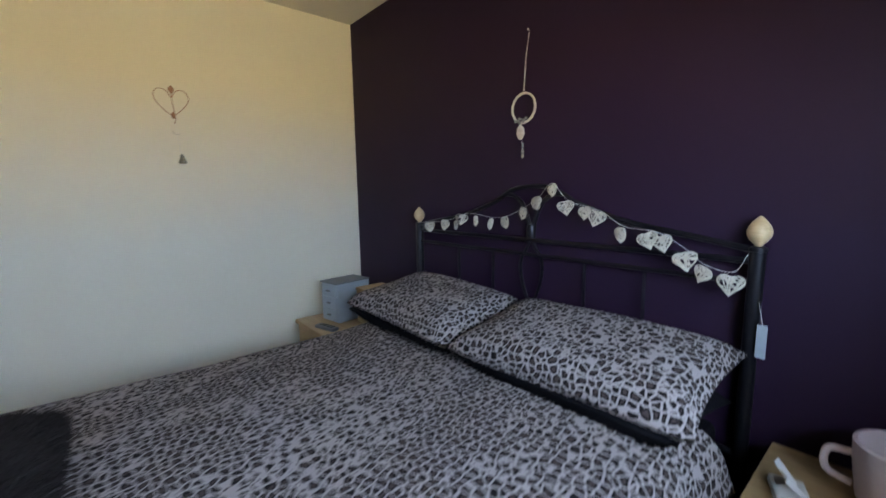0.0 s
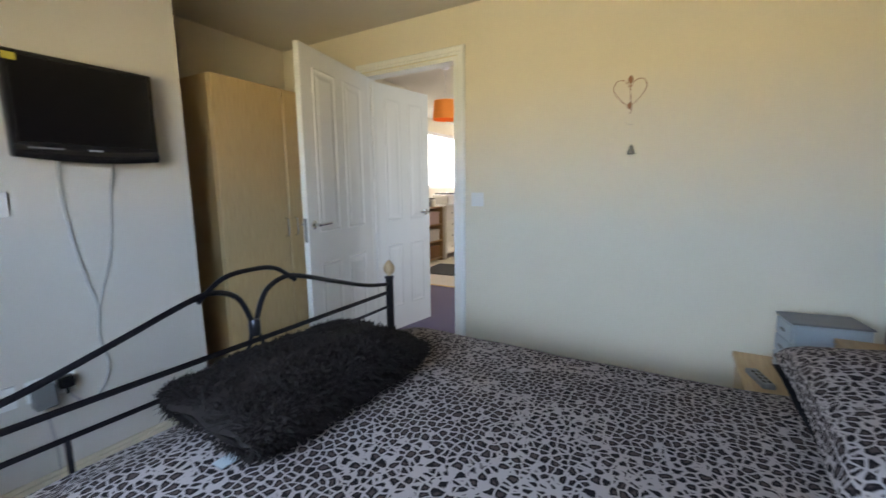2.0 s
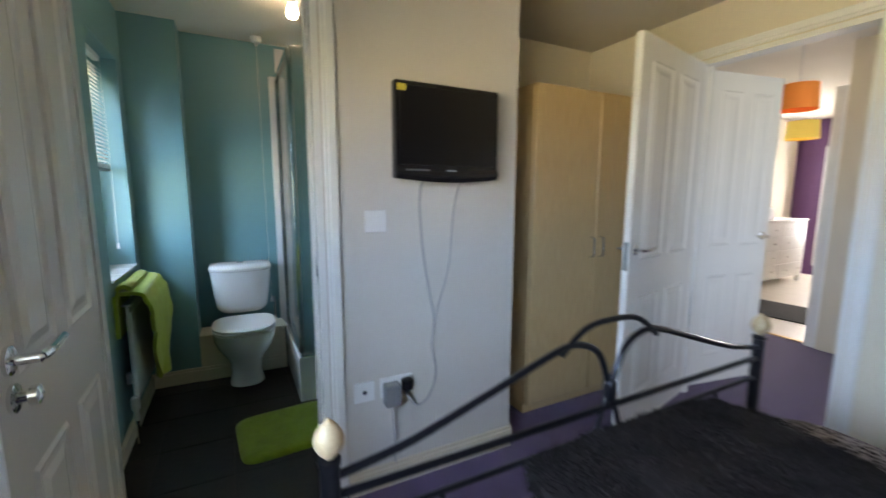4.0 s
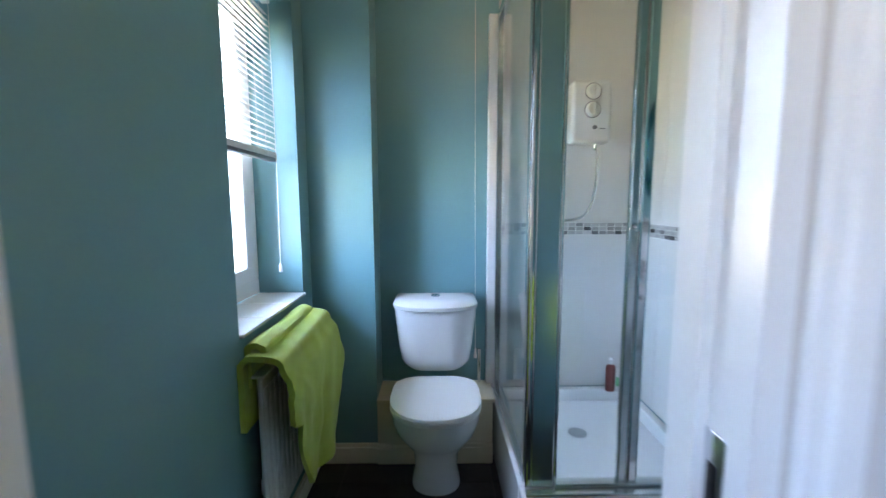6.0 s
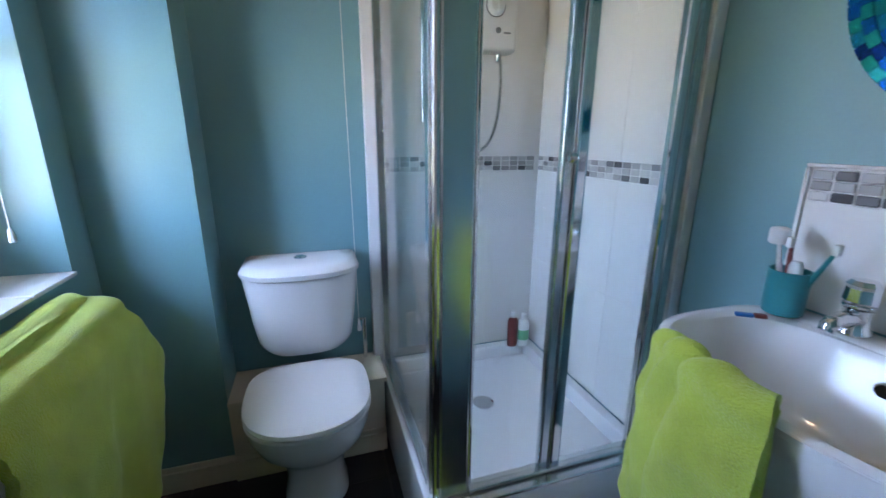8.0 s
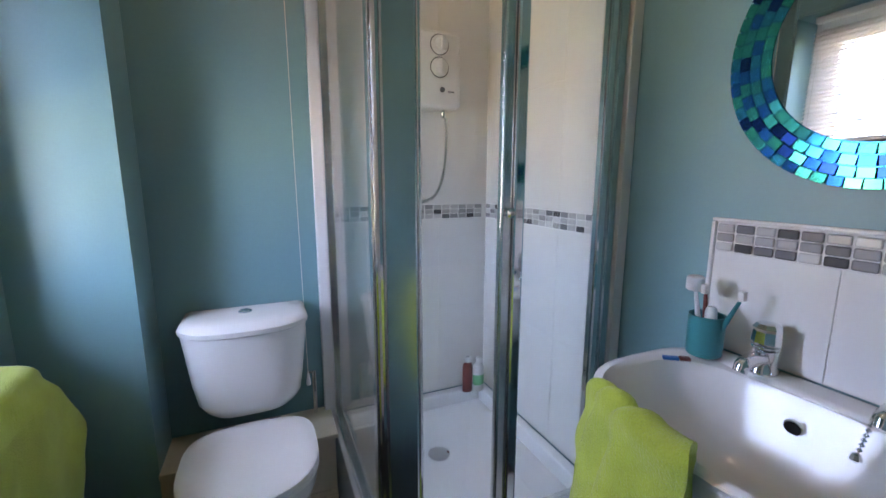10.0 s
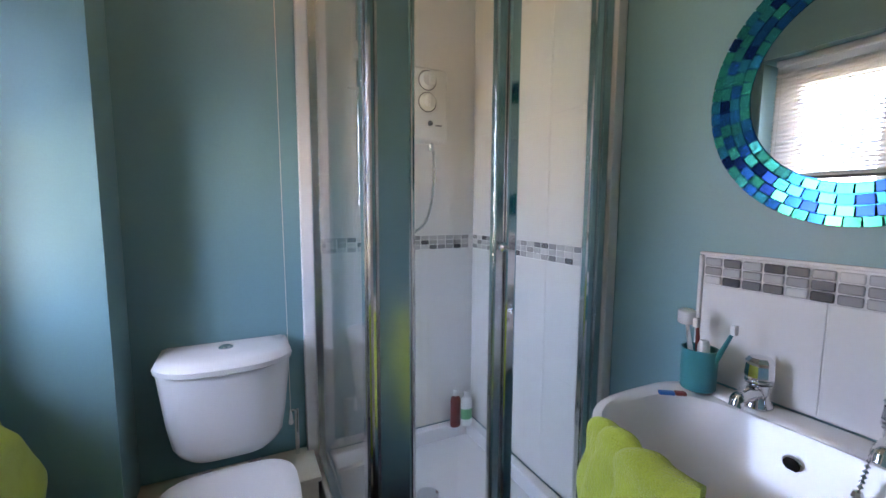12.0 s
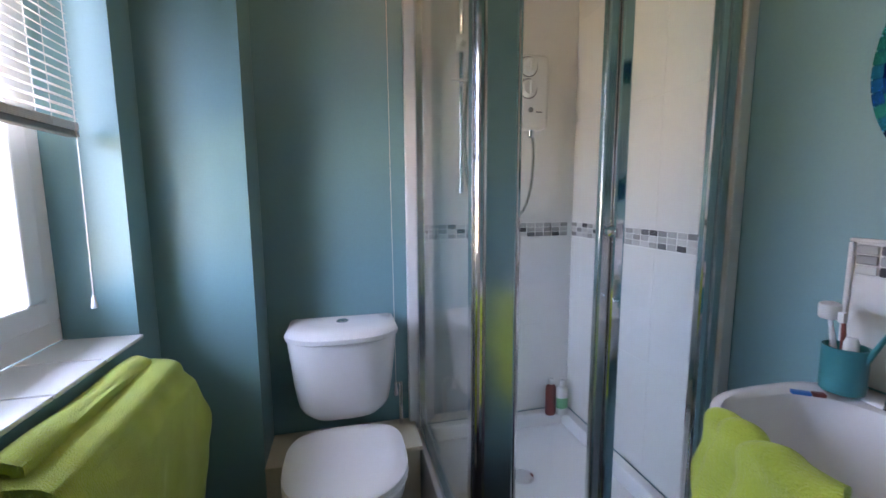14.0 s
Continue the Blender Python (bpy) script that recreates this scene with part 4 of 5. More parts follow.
# ---- toilet ----
def toilet():
    t = thing("toilet", "white ceramic close-coupled toilet with the lid down", "toilet", (0.585, 0, 0))

    def oval(z, hw, yf, yb, sq=2.3, n=36):
        """A rounded outline from the front yf to the back yb."""
        yc, hl = (yf + yb) / 2, (yb - yf) / 2
        out = []
        for k in range(n):
            a = 2 * math.pi * k / n
            c, s = math.cos(a), math.sin(a)
            e = 2 / sq if s < 0 else 2 / 3.6
            out.append((hw * math.copysign(abs(c) ** e, c), yc + hl * math.copysign(abs(s) ** (2 / 2.2 if s < 0 else 2 / 4), s), z))
        return out

    def loft(rings):
        bm = bmesh.new()
        rr = [[bm.verts.new(p) for p in r] for r in rings]
        for a, b in zip(rr, rr[1:]):
            for k in range(len(a)):
                bm.faces.new((a[k], a[(k + 1) % len(a)], b[(k + 1) % len(a)], b[k]))
        bm.faces.new(rr[0][::-1])
        bm.faces.new(rr[-1])
        return bm
    part("pan", loft([oval(0.0, 0.105, 2.86, 3.07), oval(0.02, 0.105, 2.86, 3.07), oval(0.08, 0.092, 2.88, 3.07), oval(0.16, 0.098, 2.87, 3.075), oval(0.22, 0.13, 2.82, 3.08), oval(0.28, 0.163, 2.765, 3.085), oval(0.34, 0.180, 2.735, 3.085), oval(0.385, 0.183, 2.725, 3.085), oval(0.392, 0.178, 2.73, 3.08)]), CERAMIC, t, "", True)
    part("seat", loft([oval(0.394, 0.182, 2.715, 3.06), oval(0.398, 0.187, 2.708, 3.065), oval(0.408, 0.187, 2.708, 3.065), oval(0.411, 0.183, 2.712, 3.06)]), PLASTIC, t, "", True)
    part("lid", loft([oval(0.413, 0.184, 2.708, 3.085), oval(0.416, 0.188, 2.703, 3.09), oval(0.428, 0.187, 2.705, 3.09), oval(0.434, 0.178, 2.715, 3.08), oval(0.437, 0.14, 2.75, 3.05)]), PLASTIC, t, "", True)
    for x in (-0.07, 0.07):
        part("seat_hinge", tube([(x - 0.018, 3.10, 0.418), (x + 0.018, 3.10, 0.418)], 0.009, 8), CHROME, t)

    def slab(z, hw, y0, y1, bow, r=0.075, n=20):
        """Cistern outline: straight at the back, bowed at the front."""
        pts = [(-hw, y1, z), (hw, y1, z)]
        for k in range(n + 1):
            u = 1 - 2 * k / n
            edge = 1 - abs(u) ** 5
            pts.append((hw * u, y0 - bow * (1 - u * u) + r * (1 - edge) * 0.75, z))
        return pts
    part("cistern", loft([slab(0.44, 0.135, 3.135, 3.28, 0.012), slab(0.455, 0.150, 3.125, 3.28, 0.014), slab(0.48, 0.160, 3.115, 3.28, 0.018), slab(0.56, 0.172, 3.105, 3.28, 0.022), slab(0.735, 0.190, 3.095, 3.28, 0.028)]), CERAMIC, t, "", True)
    part("cistern_lid", loft([slab(0.737, 0.190, 3.092, 3.283, 0.028), slab(0.74, 0.194, 3.088, 3.284, 0.03), slab(0.757, 0.197, 3.086, 3.284, 0.03), slab(0.772, 0.189, 3.096, 3.282, 0.028), slab(0.780, 0.172, 3.112, 3.272, 0.025), slab(0.784, 0.13, 3.14, 3.25, 0.02)]), CERAMIC, t, "", True)
    part("flush_button", lathe([(0.022, 0.778), (0.022, 0.787), (0.018, 0.789), (0.017, 0.786), (0.016, 0.791), (0.004, 0.792)], (0, 3.185, 0), 20), CHROME, t, "chrome flush button", True)
    part("inlet_valve", tube([(0.19, 3.24, 0.50), (0.215, 3.24, 0.50), (0.215, 3.24, 0.42), (0.215, 3.24, 0.33)], 0.008, 8), CHROME, t, "", True)


toilet()
ledge = thing("pipe_boxing", "low boxed-in pipe ledge with a wooden top behind the toilet", "boxing", (0, 0, 0))
part("front", box(0.3125, 0.85, 3.091, 3.10, 0, 0.30), SKIRT, ledge)
part("top", box(0.3125, 0.86, 3.082, YB1, 0.301, 0.319, 0.003), SKIRT, ledge)

# ---- shower ----
sh = thing("shower_tray", "raised white acrylic shower tray in the corner", "shower tray")
TX0, TY0, TZ = 0.862, 2.49, 0.285
bm = bmesh.new()
add_box(bm, TX0, XB - 0.01, TY0, TY0 + 0.06, 0, TZ, 0.008)
add_box(bm, TX0, TX0 + 0.06, TY0 + 0.061, YB1 - 0.01, 0, TZ, 0.008)
add_box(bm, XB - 0.05, XB - 0.01, TY0 + 0.061, YB1 - 0.01, 0.15, TZ, 0.006)
add_box(bm, TX0 + 0.061, XB - 0.051, YB1 - 0.05, YB1 - 0.01, 0.15, TZ, 0.006)
part("rim", bm, CERAMIC, sh)
part("base", box(TX0 + 0.0605, XB - 0.0505, TY0 + 0.0605, YB1 - 0.0505, 0.15, 0.225), CERAMIC, sh)
part("waste", lathe([(0.04, 0.2252), (0.04, 0.229), (0.03, 0.231), (0.006, 0.230)], (1.2, 2.95, 0), 18), CHROME, sh, "chrome waste cover")


def enclosure():
    e = thing("shower_enclosure", "chrome framed glass shower enclosure with folding doors", "shower enclosure")
    zt, zb = 2.08, TZ + 0.001
    x0, y0 = 0.893, 2.535
    # wall channels
    for nm, b in (("wall_channel", box(0.838, 0.876, YB1 - 0.035, YB1 - 0.0005, zb, zt, 0.003)),
                  ("wall_channel", box(XB - 0.034, XB - 0.0005, y0 - 0.024, y0 + 0.010, zb, zt, 0.003))):
        part(nm, b, PLASTIC, e, "white plastic wall channel")
    part("channel", box(0.875, 0.905, YB1 - 0.055, YB1 - 0.036, zb, zt, 0.003), ALU, e)
    # corner post: broad face and two beads
    part("corner_post", box(x0, x0 + 0.078, y0 - 0.012, y0 + 0.02, zb, zt, 0.006), ALU, e)
    part("post_bead", tube([(x0 - 0.006, y0 - 0.004, zb), (x0 - 0.006, y0 - 0.004, zt)], 0.009, 10), CHROME, e)
    part("post_bead", tube([(x0 + 0.084, y0 + 0.002, zb), (x0 + 0.084, y0 + 0.002, zt)], 0.007, 10), CHROME, e)
    part("side_stile", box(x0 - 0.016, x0 + 0.002, y0 + 0.021, y0 + 0.05, zb, zt, 0.003), ALU, e)
    # front leaves
    part("door_stile", box(1.180, 1.210, y0 - 0.01, y0 + 0.014, zb + 0.02, zt, 0.006), ALU, e)
    part("door_stile", box(1.212, 1.244, y0 - 0.014, y0 + 0.010, zb + 0.02, zt, 0.006), CHROME, e)
    for x, w, m in ((1.474, 0.028, CHROME), (1.504, 0.034, ALU)):
        part("door_stile", box(x, x + w, y0 - 0.016, y0 + 0.012, zb + 0.02, zt, 0.007), m, e)
    for z0, z1 in ((zb, zb + 0.022), (zt - 0.03, zt)):
        part("front_rail", box(x0 + 0.079, XB - 0.036, y0 - 0.018, y0 + 0.018, z0, z1, 0.004), ALU, e)
        part("side_rail", box(x0 - 0.018, x0 + 0.012, y0 + 0.051, YB1 - 0.056, z0, z1, 0.004), ALU, e)
    part("front_lip", box(x0 - 0.02, XB - 0.012, y0 - 0.046, y0 - 0.020, zb, zb + 0.010, 0.003), ALU, e)
    for b in (box(x0 + 0.091, 1.179, y0 - 0.002, y0 + 0.003, zb + 0.023, zt - 0.031),
              box(1.245, 1.473, y0 - 0.002, y0 + 0.003, zb + 0.023, zt - 0.031),
              box(x0 - 0.004, x0 + 0.001, y0 + 0.051, YB1 - 0.056, zb + 0.023, zt - 0.031)):
        g = part("pane", b, GLASS, e, "clear glass pane")
        g.visible_shadow = False
    part("knob", lathe([(0.008, 0), (0.012, -0.012), (0.012, -0.02), (0.005, -0.024)], (1.195, y0 - 0.011, 1.15), 12, axis='y'), CHROME, e)


enclosure()


def electric_shower():
    s = thing("electric_shower", "white electric shower unit with two dials", "shower", (1.304, YB1 - 0.012, 1.634))
    part("case", box(-0.093, 0.093, -0.085, 0, -0.140, 0.140, 0.022, 4), PLASTIC, s, "", True)
    for z in (0.088, 0.008):
        d = part("dial", lathe([(0.034, -0.085), (0.034, -0.09), (0.029, -0.094), (0.026, -0.108), (0.008, -0.11)], (0, 0, z), 24, axis='y'), PLASTIC, s, "", True)
        ring = part("dial_ring", tube([(0.036 * math.cos(a), -0.0865, z + 0.036 * math.sin(a)) for a in (2 * math.pi * k / 24 for k in range(24))], 0.0022, 5, True), GREYP, d)
        part("grip", box(-0.005, 0.005, -0.122, -0.1102, z - 0.024, z + 0.024, 0.003), PLASTIC, d)
    part("button", lathe([(0.010, -0.085), (0.010, -0.09), (0.004, -0.091)], (0.012, 0, -0.07), 12, axis='y'), GREYP, s)
    part("badge", box(0.035, 0.062, -0.0865, -0.0853, -0.079, -0.074), GREYP, s)
    part("outlet", lathe([(0.012, 0), (0.012, -0.03), (0.009, -0.034)], (0.035, -0.045, -0.136), 12), CHROME, s, "", True)
    return s


electric_shower()
hose = thing("shower_hose", "silver flexible shower hose hanging in a loop", "hose")
hp = spline([(1.348, 3.233, 1.468), (1.348, 3.225, 1.38), (1.335, 3.22, 1.26), (1.30, 3.22, 1.17), (1.23, 3.22, 1.14), (1.13, 3.22, 1.16), (1.07, 3.215, 1.30), (1.06, 3.21, 1.50), (1.075, 3.20, 1.72), (1.10, 3.19, 1.80)], 26)
part("tube", tube(hp, [0.0066 + (0.0011 if k % 2 else 0) for k in range(len(hp))], 8), ALU, hose)
rail = thing("shower_rail", "chrome riser rail with a shower head holder", "shower rail")
part("bar", tube([(1.05, 3.235, 1.25), (1.05, 3.235, 2.0)], 0.010, 10), CHROME, rail, "", True)
for z in (1.26, 1.99):
    part("bracket", tube([(1.05, YB1 - 0.011, z), (1.05, 3.235, z)], 0.012, 10), CHROME, rail)
hd = part("slider", lathe([(0.018, -0.03), (0.020, -0.02), (0.020, 0.02), (0.016, 0.03)], (1.05, 3.235, 1.80), 12), PLASTIC, rail, "", True)
part("clamp", tube([(1.05, 3.235, 1.79), (1.05, 3.18, 1.80)], 0.012, 8), PLASTIC, hd)
part("soap_hook", tube([(1.0, 3.20, 1.66), (1.10, 3.20, 1.66)], 0.006, 8), PLASTIC, rail)
head = thing("hand_shower", "chrome hand shower in its holder", "hand shower", (1.10, 3.17, 1.83))
part("grip", tube(spline([(0, 0.02, -0.05), (0.01, 0.0, 0.05), (0.03, -0.03, 0.13)], 5), 0.011, 9), CHROME, head, "", True)
part("rose", lathe([(0.012, 0.02), (0.036, 0.0), (0.038, -0.012), (0.034, -0.016)], (0.036, -0.05, 0.15), 16), CHROME, head, "", True)


def bottle(at, r, h, body, cap, label, deco=None):
    b = thing("bottle", label, "bottle", at)
    part("body", lathe([(r * 0.9, 0), (r, 0.006), (r, h * 0.72), (r * 0.8, h * 0.8), (r * 0.4, h * 0.84)], (0, 0, 0), 14, sy=0.7), body, b, "", True)
    part("cap", lathe([(r * 0.42, h * 0.842), (r * 0.45, h * 0.99), (r * 0.35, h)], (0, 0, 0), 12), cap, b, "", True)
    if deco:
        part("print", lathe([(r * 1.01, h * 0.2), (r * 1.01, h * 0.5)], (0, 0, 0), 14, sy=0.71), deco, b)


bottle((1.455, 3.225, TZ), 0.024, 0.165, REDP, PLASTIC, "dark red shampoo bottle in the shower corner")
bottle((1.505, 3.215, TZ), 0.026, 0.155, PLASTIC, PLASTIC, "white shower gel bottle with green print", GREENP)

# ---- basin ----
BYC = 2.03


def basin():
    b = thing("basin", "white ceramic pedestal wash basin", "basin", (0, 0, 0))
    zr = 0.862

    def rim(k, n, sx, sy, cx):
        a = 2 * math.pi * k / n
        c, s = math.cos(a), math.sin(a)
        x = cx - sx * math.copysign(abs(c) ** (0.82 if c > 0 else 0.45), c)
        return x, BYC + sy * math.copysign(abs(s) ** 0.75, s)
    n = 44
    cx, xb = 1.36, XB - 0.003
    rings = []
    spec = [(0.06, 0.07, 1.40, 0.60), (0.11, 0.13, 1.39, 0.64), (0.175, 0.215, 1.372, 0.72), (0.202, 0.250, 1.365, 0.79), (0.209, 0.262, 1.363, 0.845), (0.207, 0.262, 1.363, 0.858), (0.201, 0.256, 1.363, zr), (0.185, 0.240, 1.352, zr + 0.001), (0.172, 0.228, 1.325, zr - 0.006), (0.160, 0.215, 1.318, 0.82), (0.13, 0.175, 1.318, 0.745), (0.08, 0.10, 1.325, 0.705), (0.03, 0.035, 1.33, 0.698)]
    bm = bmesh.new()
    for sx, sy, c, z in spec:
        ring = []
        for k in range(n):
            x, y = rim(k, n, sx, sy, c)
            if z > 0.8 and sy > 0.235:
                x = min(x, xb)
            ring.append(bm.verts.new((x, y, z)))
        rings.append(ring)
    for p, q in zip(rings, rings[1:]):
        for k in range(n):
            bm.faces.new((p[k], p[(k + 1) % n], q[(k + 1) % n], q[k]))
    bm.faces.new(rings[0][::-1])
    bm.faces.new(rings[-1])
    bowl = part("bowl", bm, CERAMIC, b, "", True)
    part("back_upstand", box(1.50, xb, BYC - 0.245, BYC + 0.245, 0.80, zr + 0.003, 0.012, 3), CERAMIC, b, "", True)
    part("pedestal", lathe([(0.085, 0), (0.085, 0.03), (0.07, 0.08), (0.065, 0.4), (0.075, 0.55), (0.09, 0.62)], (1.44, BYC, 0), 18, sx=0.9), CERAMIC, b, "", True)
    o = part("overflow", lathe([(0.015, 0), (0.015, 0.004), (0.011, 0.005)], (0, 0, 0), 16, axis='x'), CHROME, b, "chrome ringed overflow", True)
    o.matrix_local = pose(1.474, BYC + 0.012, 0.812, 0, 168, 0)
    h = part("overflow_hole", lathe([(0.0125, 0), (0.0125, 0.003)], (0, 0, 0), 14, axis='x'), BLACKP, o)
    h.location = (0.0035, 0, 0)
    part("waste", lathe([(0.024, 0.699), (0.024, 0.704), (0.016, 0.705), (0.012, 0.701)], (1.33, BYC, 0), 16), CHROME, b, "", True)


basin()


def tap(y, chain, mirrored):
    t = thing("tap", "chrome pillar tap with a faceted head" + (" and a plug chain" if chain else ""), "tap", (1.523, y, 0.866), "basin taps")
    part("base", lathe([(0.026, 0), (0.026, 0.006), (0.020, 0.014), (0.019, 0.042), (0.022, 0.046)], (0, 0, 0), 18), CHROME, t, "", True)
    part("spout", tube(spline([(0, 0, 0.026), (-0.03, 0, 0.030), (-0.062, 0, 0.026), (-0.072, 0, 0.012)], 6), [0.015] * 9 + [0.0135] * 6 + [0.012] * 4, 12), CHROME, t, "", True)
    h = part("head", lathe([(0.015, 0.047), (0.021, 0.052), (0.024, 0.060), (0.022, 0.082), (0.024, 0.088), (0.018, 0.096), (0.006, 0.098)], (0, 0, 0), 9), CHROME, t)
    part("collar", lathe([(0.0235, 0.050), (0.0235, 0.054)], (0, 0, 0), 16), ALU, h)
    if chain:
        pts = spline([(-0.05, 0.012, 0.03), (-0.064, 0.014, 0.0), (-0.074, 0.016, -0.03)], 4)
        for p in pts:
            part("chain_link", lathe([(0.001, -0.004), (0.004, 0), (0.001, 0.004)], tuple(p), 7), ALU, t)
        part("chain_hook", lathe([(0.002, -0.008), (0.008, -0.002), (0.006, 0.006), (0.002, 0.008)], (-0.078, 0.017, -0.042), 8), CHROME, t)


tap(2.125, False, 1)
tap(1.935, True, -1)

cup = thing("toothbrush_holder", "teal plastic tumbler on the basin", "tumbler", (1.50, 2.225, 0.865))
part("tumbler", lathe([(0.030, 0), (0.033, 0.003), (0.034, 0.085), (0.0345, 0.087), (0.031, 0.087), (0.030, 0.006), (0.004, 0.005)], (0, 0, 0), 24), TEALP, cup, "", True)


def brush(at, lean, mat, label, big=False):
    t = thing("toothbrush", label, "toothbrush", at)
    L = 0.135
    p0, p1 = Vector((0, 0, 0)), Vector((lean[0], lean[1], L))
    part("handle", tube([p0, (p0 + p1) / 2, p1], [0.004, 0.0055, 0.003], 8), mat, t)
    if big:
        o = part("cap", lathe([(0.014, 0), (0.017, 0.004), (0.017, 0.028), (0.012, 0.031)], tuple(p1 - Vector((0, 0, 0.01))), 14), PLASTIC, t, "", True)
    else:
        part("bristles", box(p1.x - 0.009, p1.x + 0.004, p1.y - 0.005, p1.y + 0.005, p1.z - 0.012, p1.z + 0.008, 0.002), PLASTIC, t)


brush((1.505, 2.235, 0.873), (-0.012, 0.018, 0), PLASTIC, "white electric toothbrush with a round cap in the tumbler", True)
brush((1.497, 2.222, 0.873), (-0.004, 0.008, 0), REDP, "red and white toothbrush in the tumbler")
brush((1.50, 2.218, 0.873), (0.004, -0.055, 0), TEALP, "teal toothbrush leaning in the tumbler")
tp = thing("toothpaste", "white toothpaste tube in the tumbler", "toothpaste", (1.49, 2.212, 0.873))
part("tube", lathe([(0.010, 0), (0.012, 0.02), (0.011, 0.09), (0.008, 0.1)], (0, 0, 0), 12), PLASTIC, tp, "", True)
st = thing("flosser", "small blue and red floss pick on the basin rim", "floss pick", (1.425, 2.225, 0.8645), rz=-35)
part("grip", box(-0.03, 0.0, -0.006, 0.006, 0, 0.007, 0.002), BLUEP, st)
part("tip", box(0.0005, 0.022, -0.007, 0.007, 0, 0.008, 0.003), REDP, st)

sp = thing("splashback", "white tiled splashback with a grey mosaic border", "splashback")
SY0, SY1 = BYC - 0.25, 2.273
part("backing", box(XB - 0.006, XB - 0.0005, SY0, SY1, 0.866, 1.140), TGROUT, sp)
for a, b in ((SY0 + 0.003, 2.048), (2.051, SY1 - 0.006)):
    part("tile", box(XB - 0.0085, XB - 0.0062, a, b, 0.867, 1.0765, 0.001), TILE, sp)
part("edge_trim", box(XB - 0.014, XB - 0.0005, SY1 - 0.005, SY1 + 0.003, 0.866, 1.140, 0.002), TILE, sp)
part("edge_trim", box(XB - 0.014, XB - 0.0005, SY0, SY1 + 0.003, 1.1405, 1.148, 0.003), TILE, sp)

# ---- mirror ----
mr = thing("mirror", "round mirror framed with blue and green glass mosaic", "mirror", (XB - 0.001, BYC, 1.455))
part("backing", lathe([(0.242, 0), (0.242, -0.008), (0.16, -0.009)], (0, 0, 0), 64, axis='x'), SEAGLASS, mr)
part("glass", lathe([(0.168, -0.0095), (0.168, -0.0115), (0.1, -0.0116)], (0, 0, 0), 64, axis='x'), MIRROR, mr, "silvered mirror glass")

# ---- towels and bath things ----
RY0, RY1 = 2.36, 2.90
rad = thing("radiator", "white panel radiator below the bathroom window", "radiator")
part("panel", box(XW + 0.04, XW + 0.055, RY0 + 0.06, RY1 + 0.03, 0.22, 0.72, 0.006), PLASTIC, rad)
bm = bmesh.new()
for i in range(14):
    y = RY0 + 0.07 + i * 0.036
    add_box(bm, XW + 0.0552, XW + 0.062, y, y + 0.022, 0.25, 0.69, 0.003, 1)
part("convector_ribs", bm, PLASTIC, rad)
part("top_grille", box(XW + 0.02, XW + 0.065, RY0 + 0.06, RY1 + 0.03, 0.7205, 0.73, 0.003), PLASTIC, rad)
for z in (0.3, 0.6):
    part("bracket", box(XW, XW + 0.0395, 2.5, 2.54, z, z + 0.05), PLASTIC, rad)
v = part("valve", lathe([(0.012, -0.05), (0.012, 0), (0.02, 0.01), (0.02, 0.06), (0.014, 0.07)], (XW + 0.05, RY0 + 0.035, 0.2), 12), PLASTIC, rad, "", True)
part("pipe", tube([(XW + 0.05, RY0 + 0.035, 0.0), (XW + 0.05, RY0 + 0.035, 0.15)], 0.008, 8), CHROME, rad)


def thick_cloth(f, nu, nv, thick):
    """A sheet from f(u, v) with a second layer beneath it, joined along a rounded hem."""
    bm = bmesh.new()
    top = [bm.verts.new(f(i / nu, j / nv)) for i in range(nu + 1) for j in range(nv + 1)]
    bm.verts.index_update()
    bm.verts.ensure_lookup_table()
    quads = [(i * (nv + 1) + j, (i + 1) * (nv + 1) + j, (i + 1) * (nv + 1) + j + 1, i * (nv + 1) + j + 1) for i in range(nu) for j in range(nv)]
    for q in quads:
        bm.faces.new([top[k] for k in q])
    bm.normal_update()
    low = [bm.verts.new(v.co - v.normal * thick * 0.5) for v in top]
    for k, v in enumerate(top):
        v.co += v.normal * thick * 0.5
    for q in quads:
        bm.faces.new([low[k] for k in q[::-1]])
    loop = [i * (nv + 1) for i in range(nu)] + [nu * (nv + 1) + j for j in range(nv)] + [i * (nv + 1) + nv for i in range(nu, 0, -1)] + list(range(nv, 0, -1))
    for a, b in zip(loop, loop[1:] + loop[:1]):
        bm.faces.new((top[a], top[b], low[b], low[a]))
    return bm


def draped(name, label, f, at=(0, 0, 0)):
    t = thing(name, label, "towel", at)
    part("cloth", thick_cloth(f, 70, 64, 0.018), LIME, t, "", True)
    return t


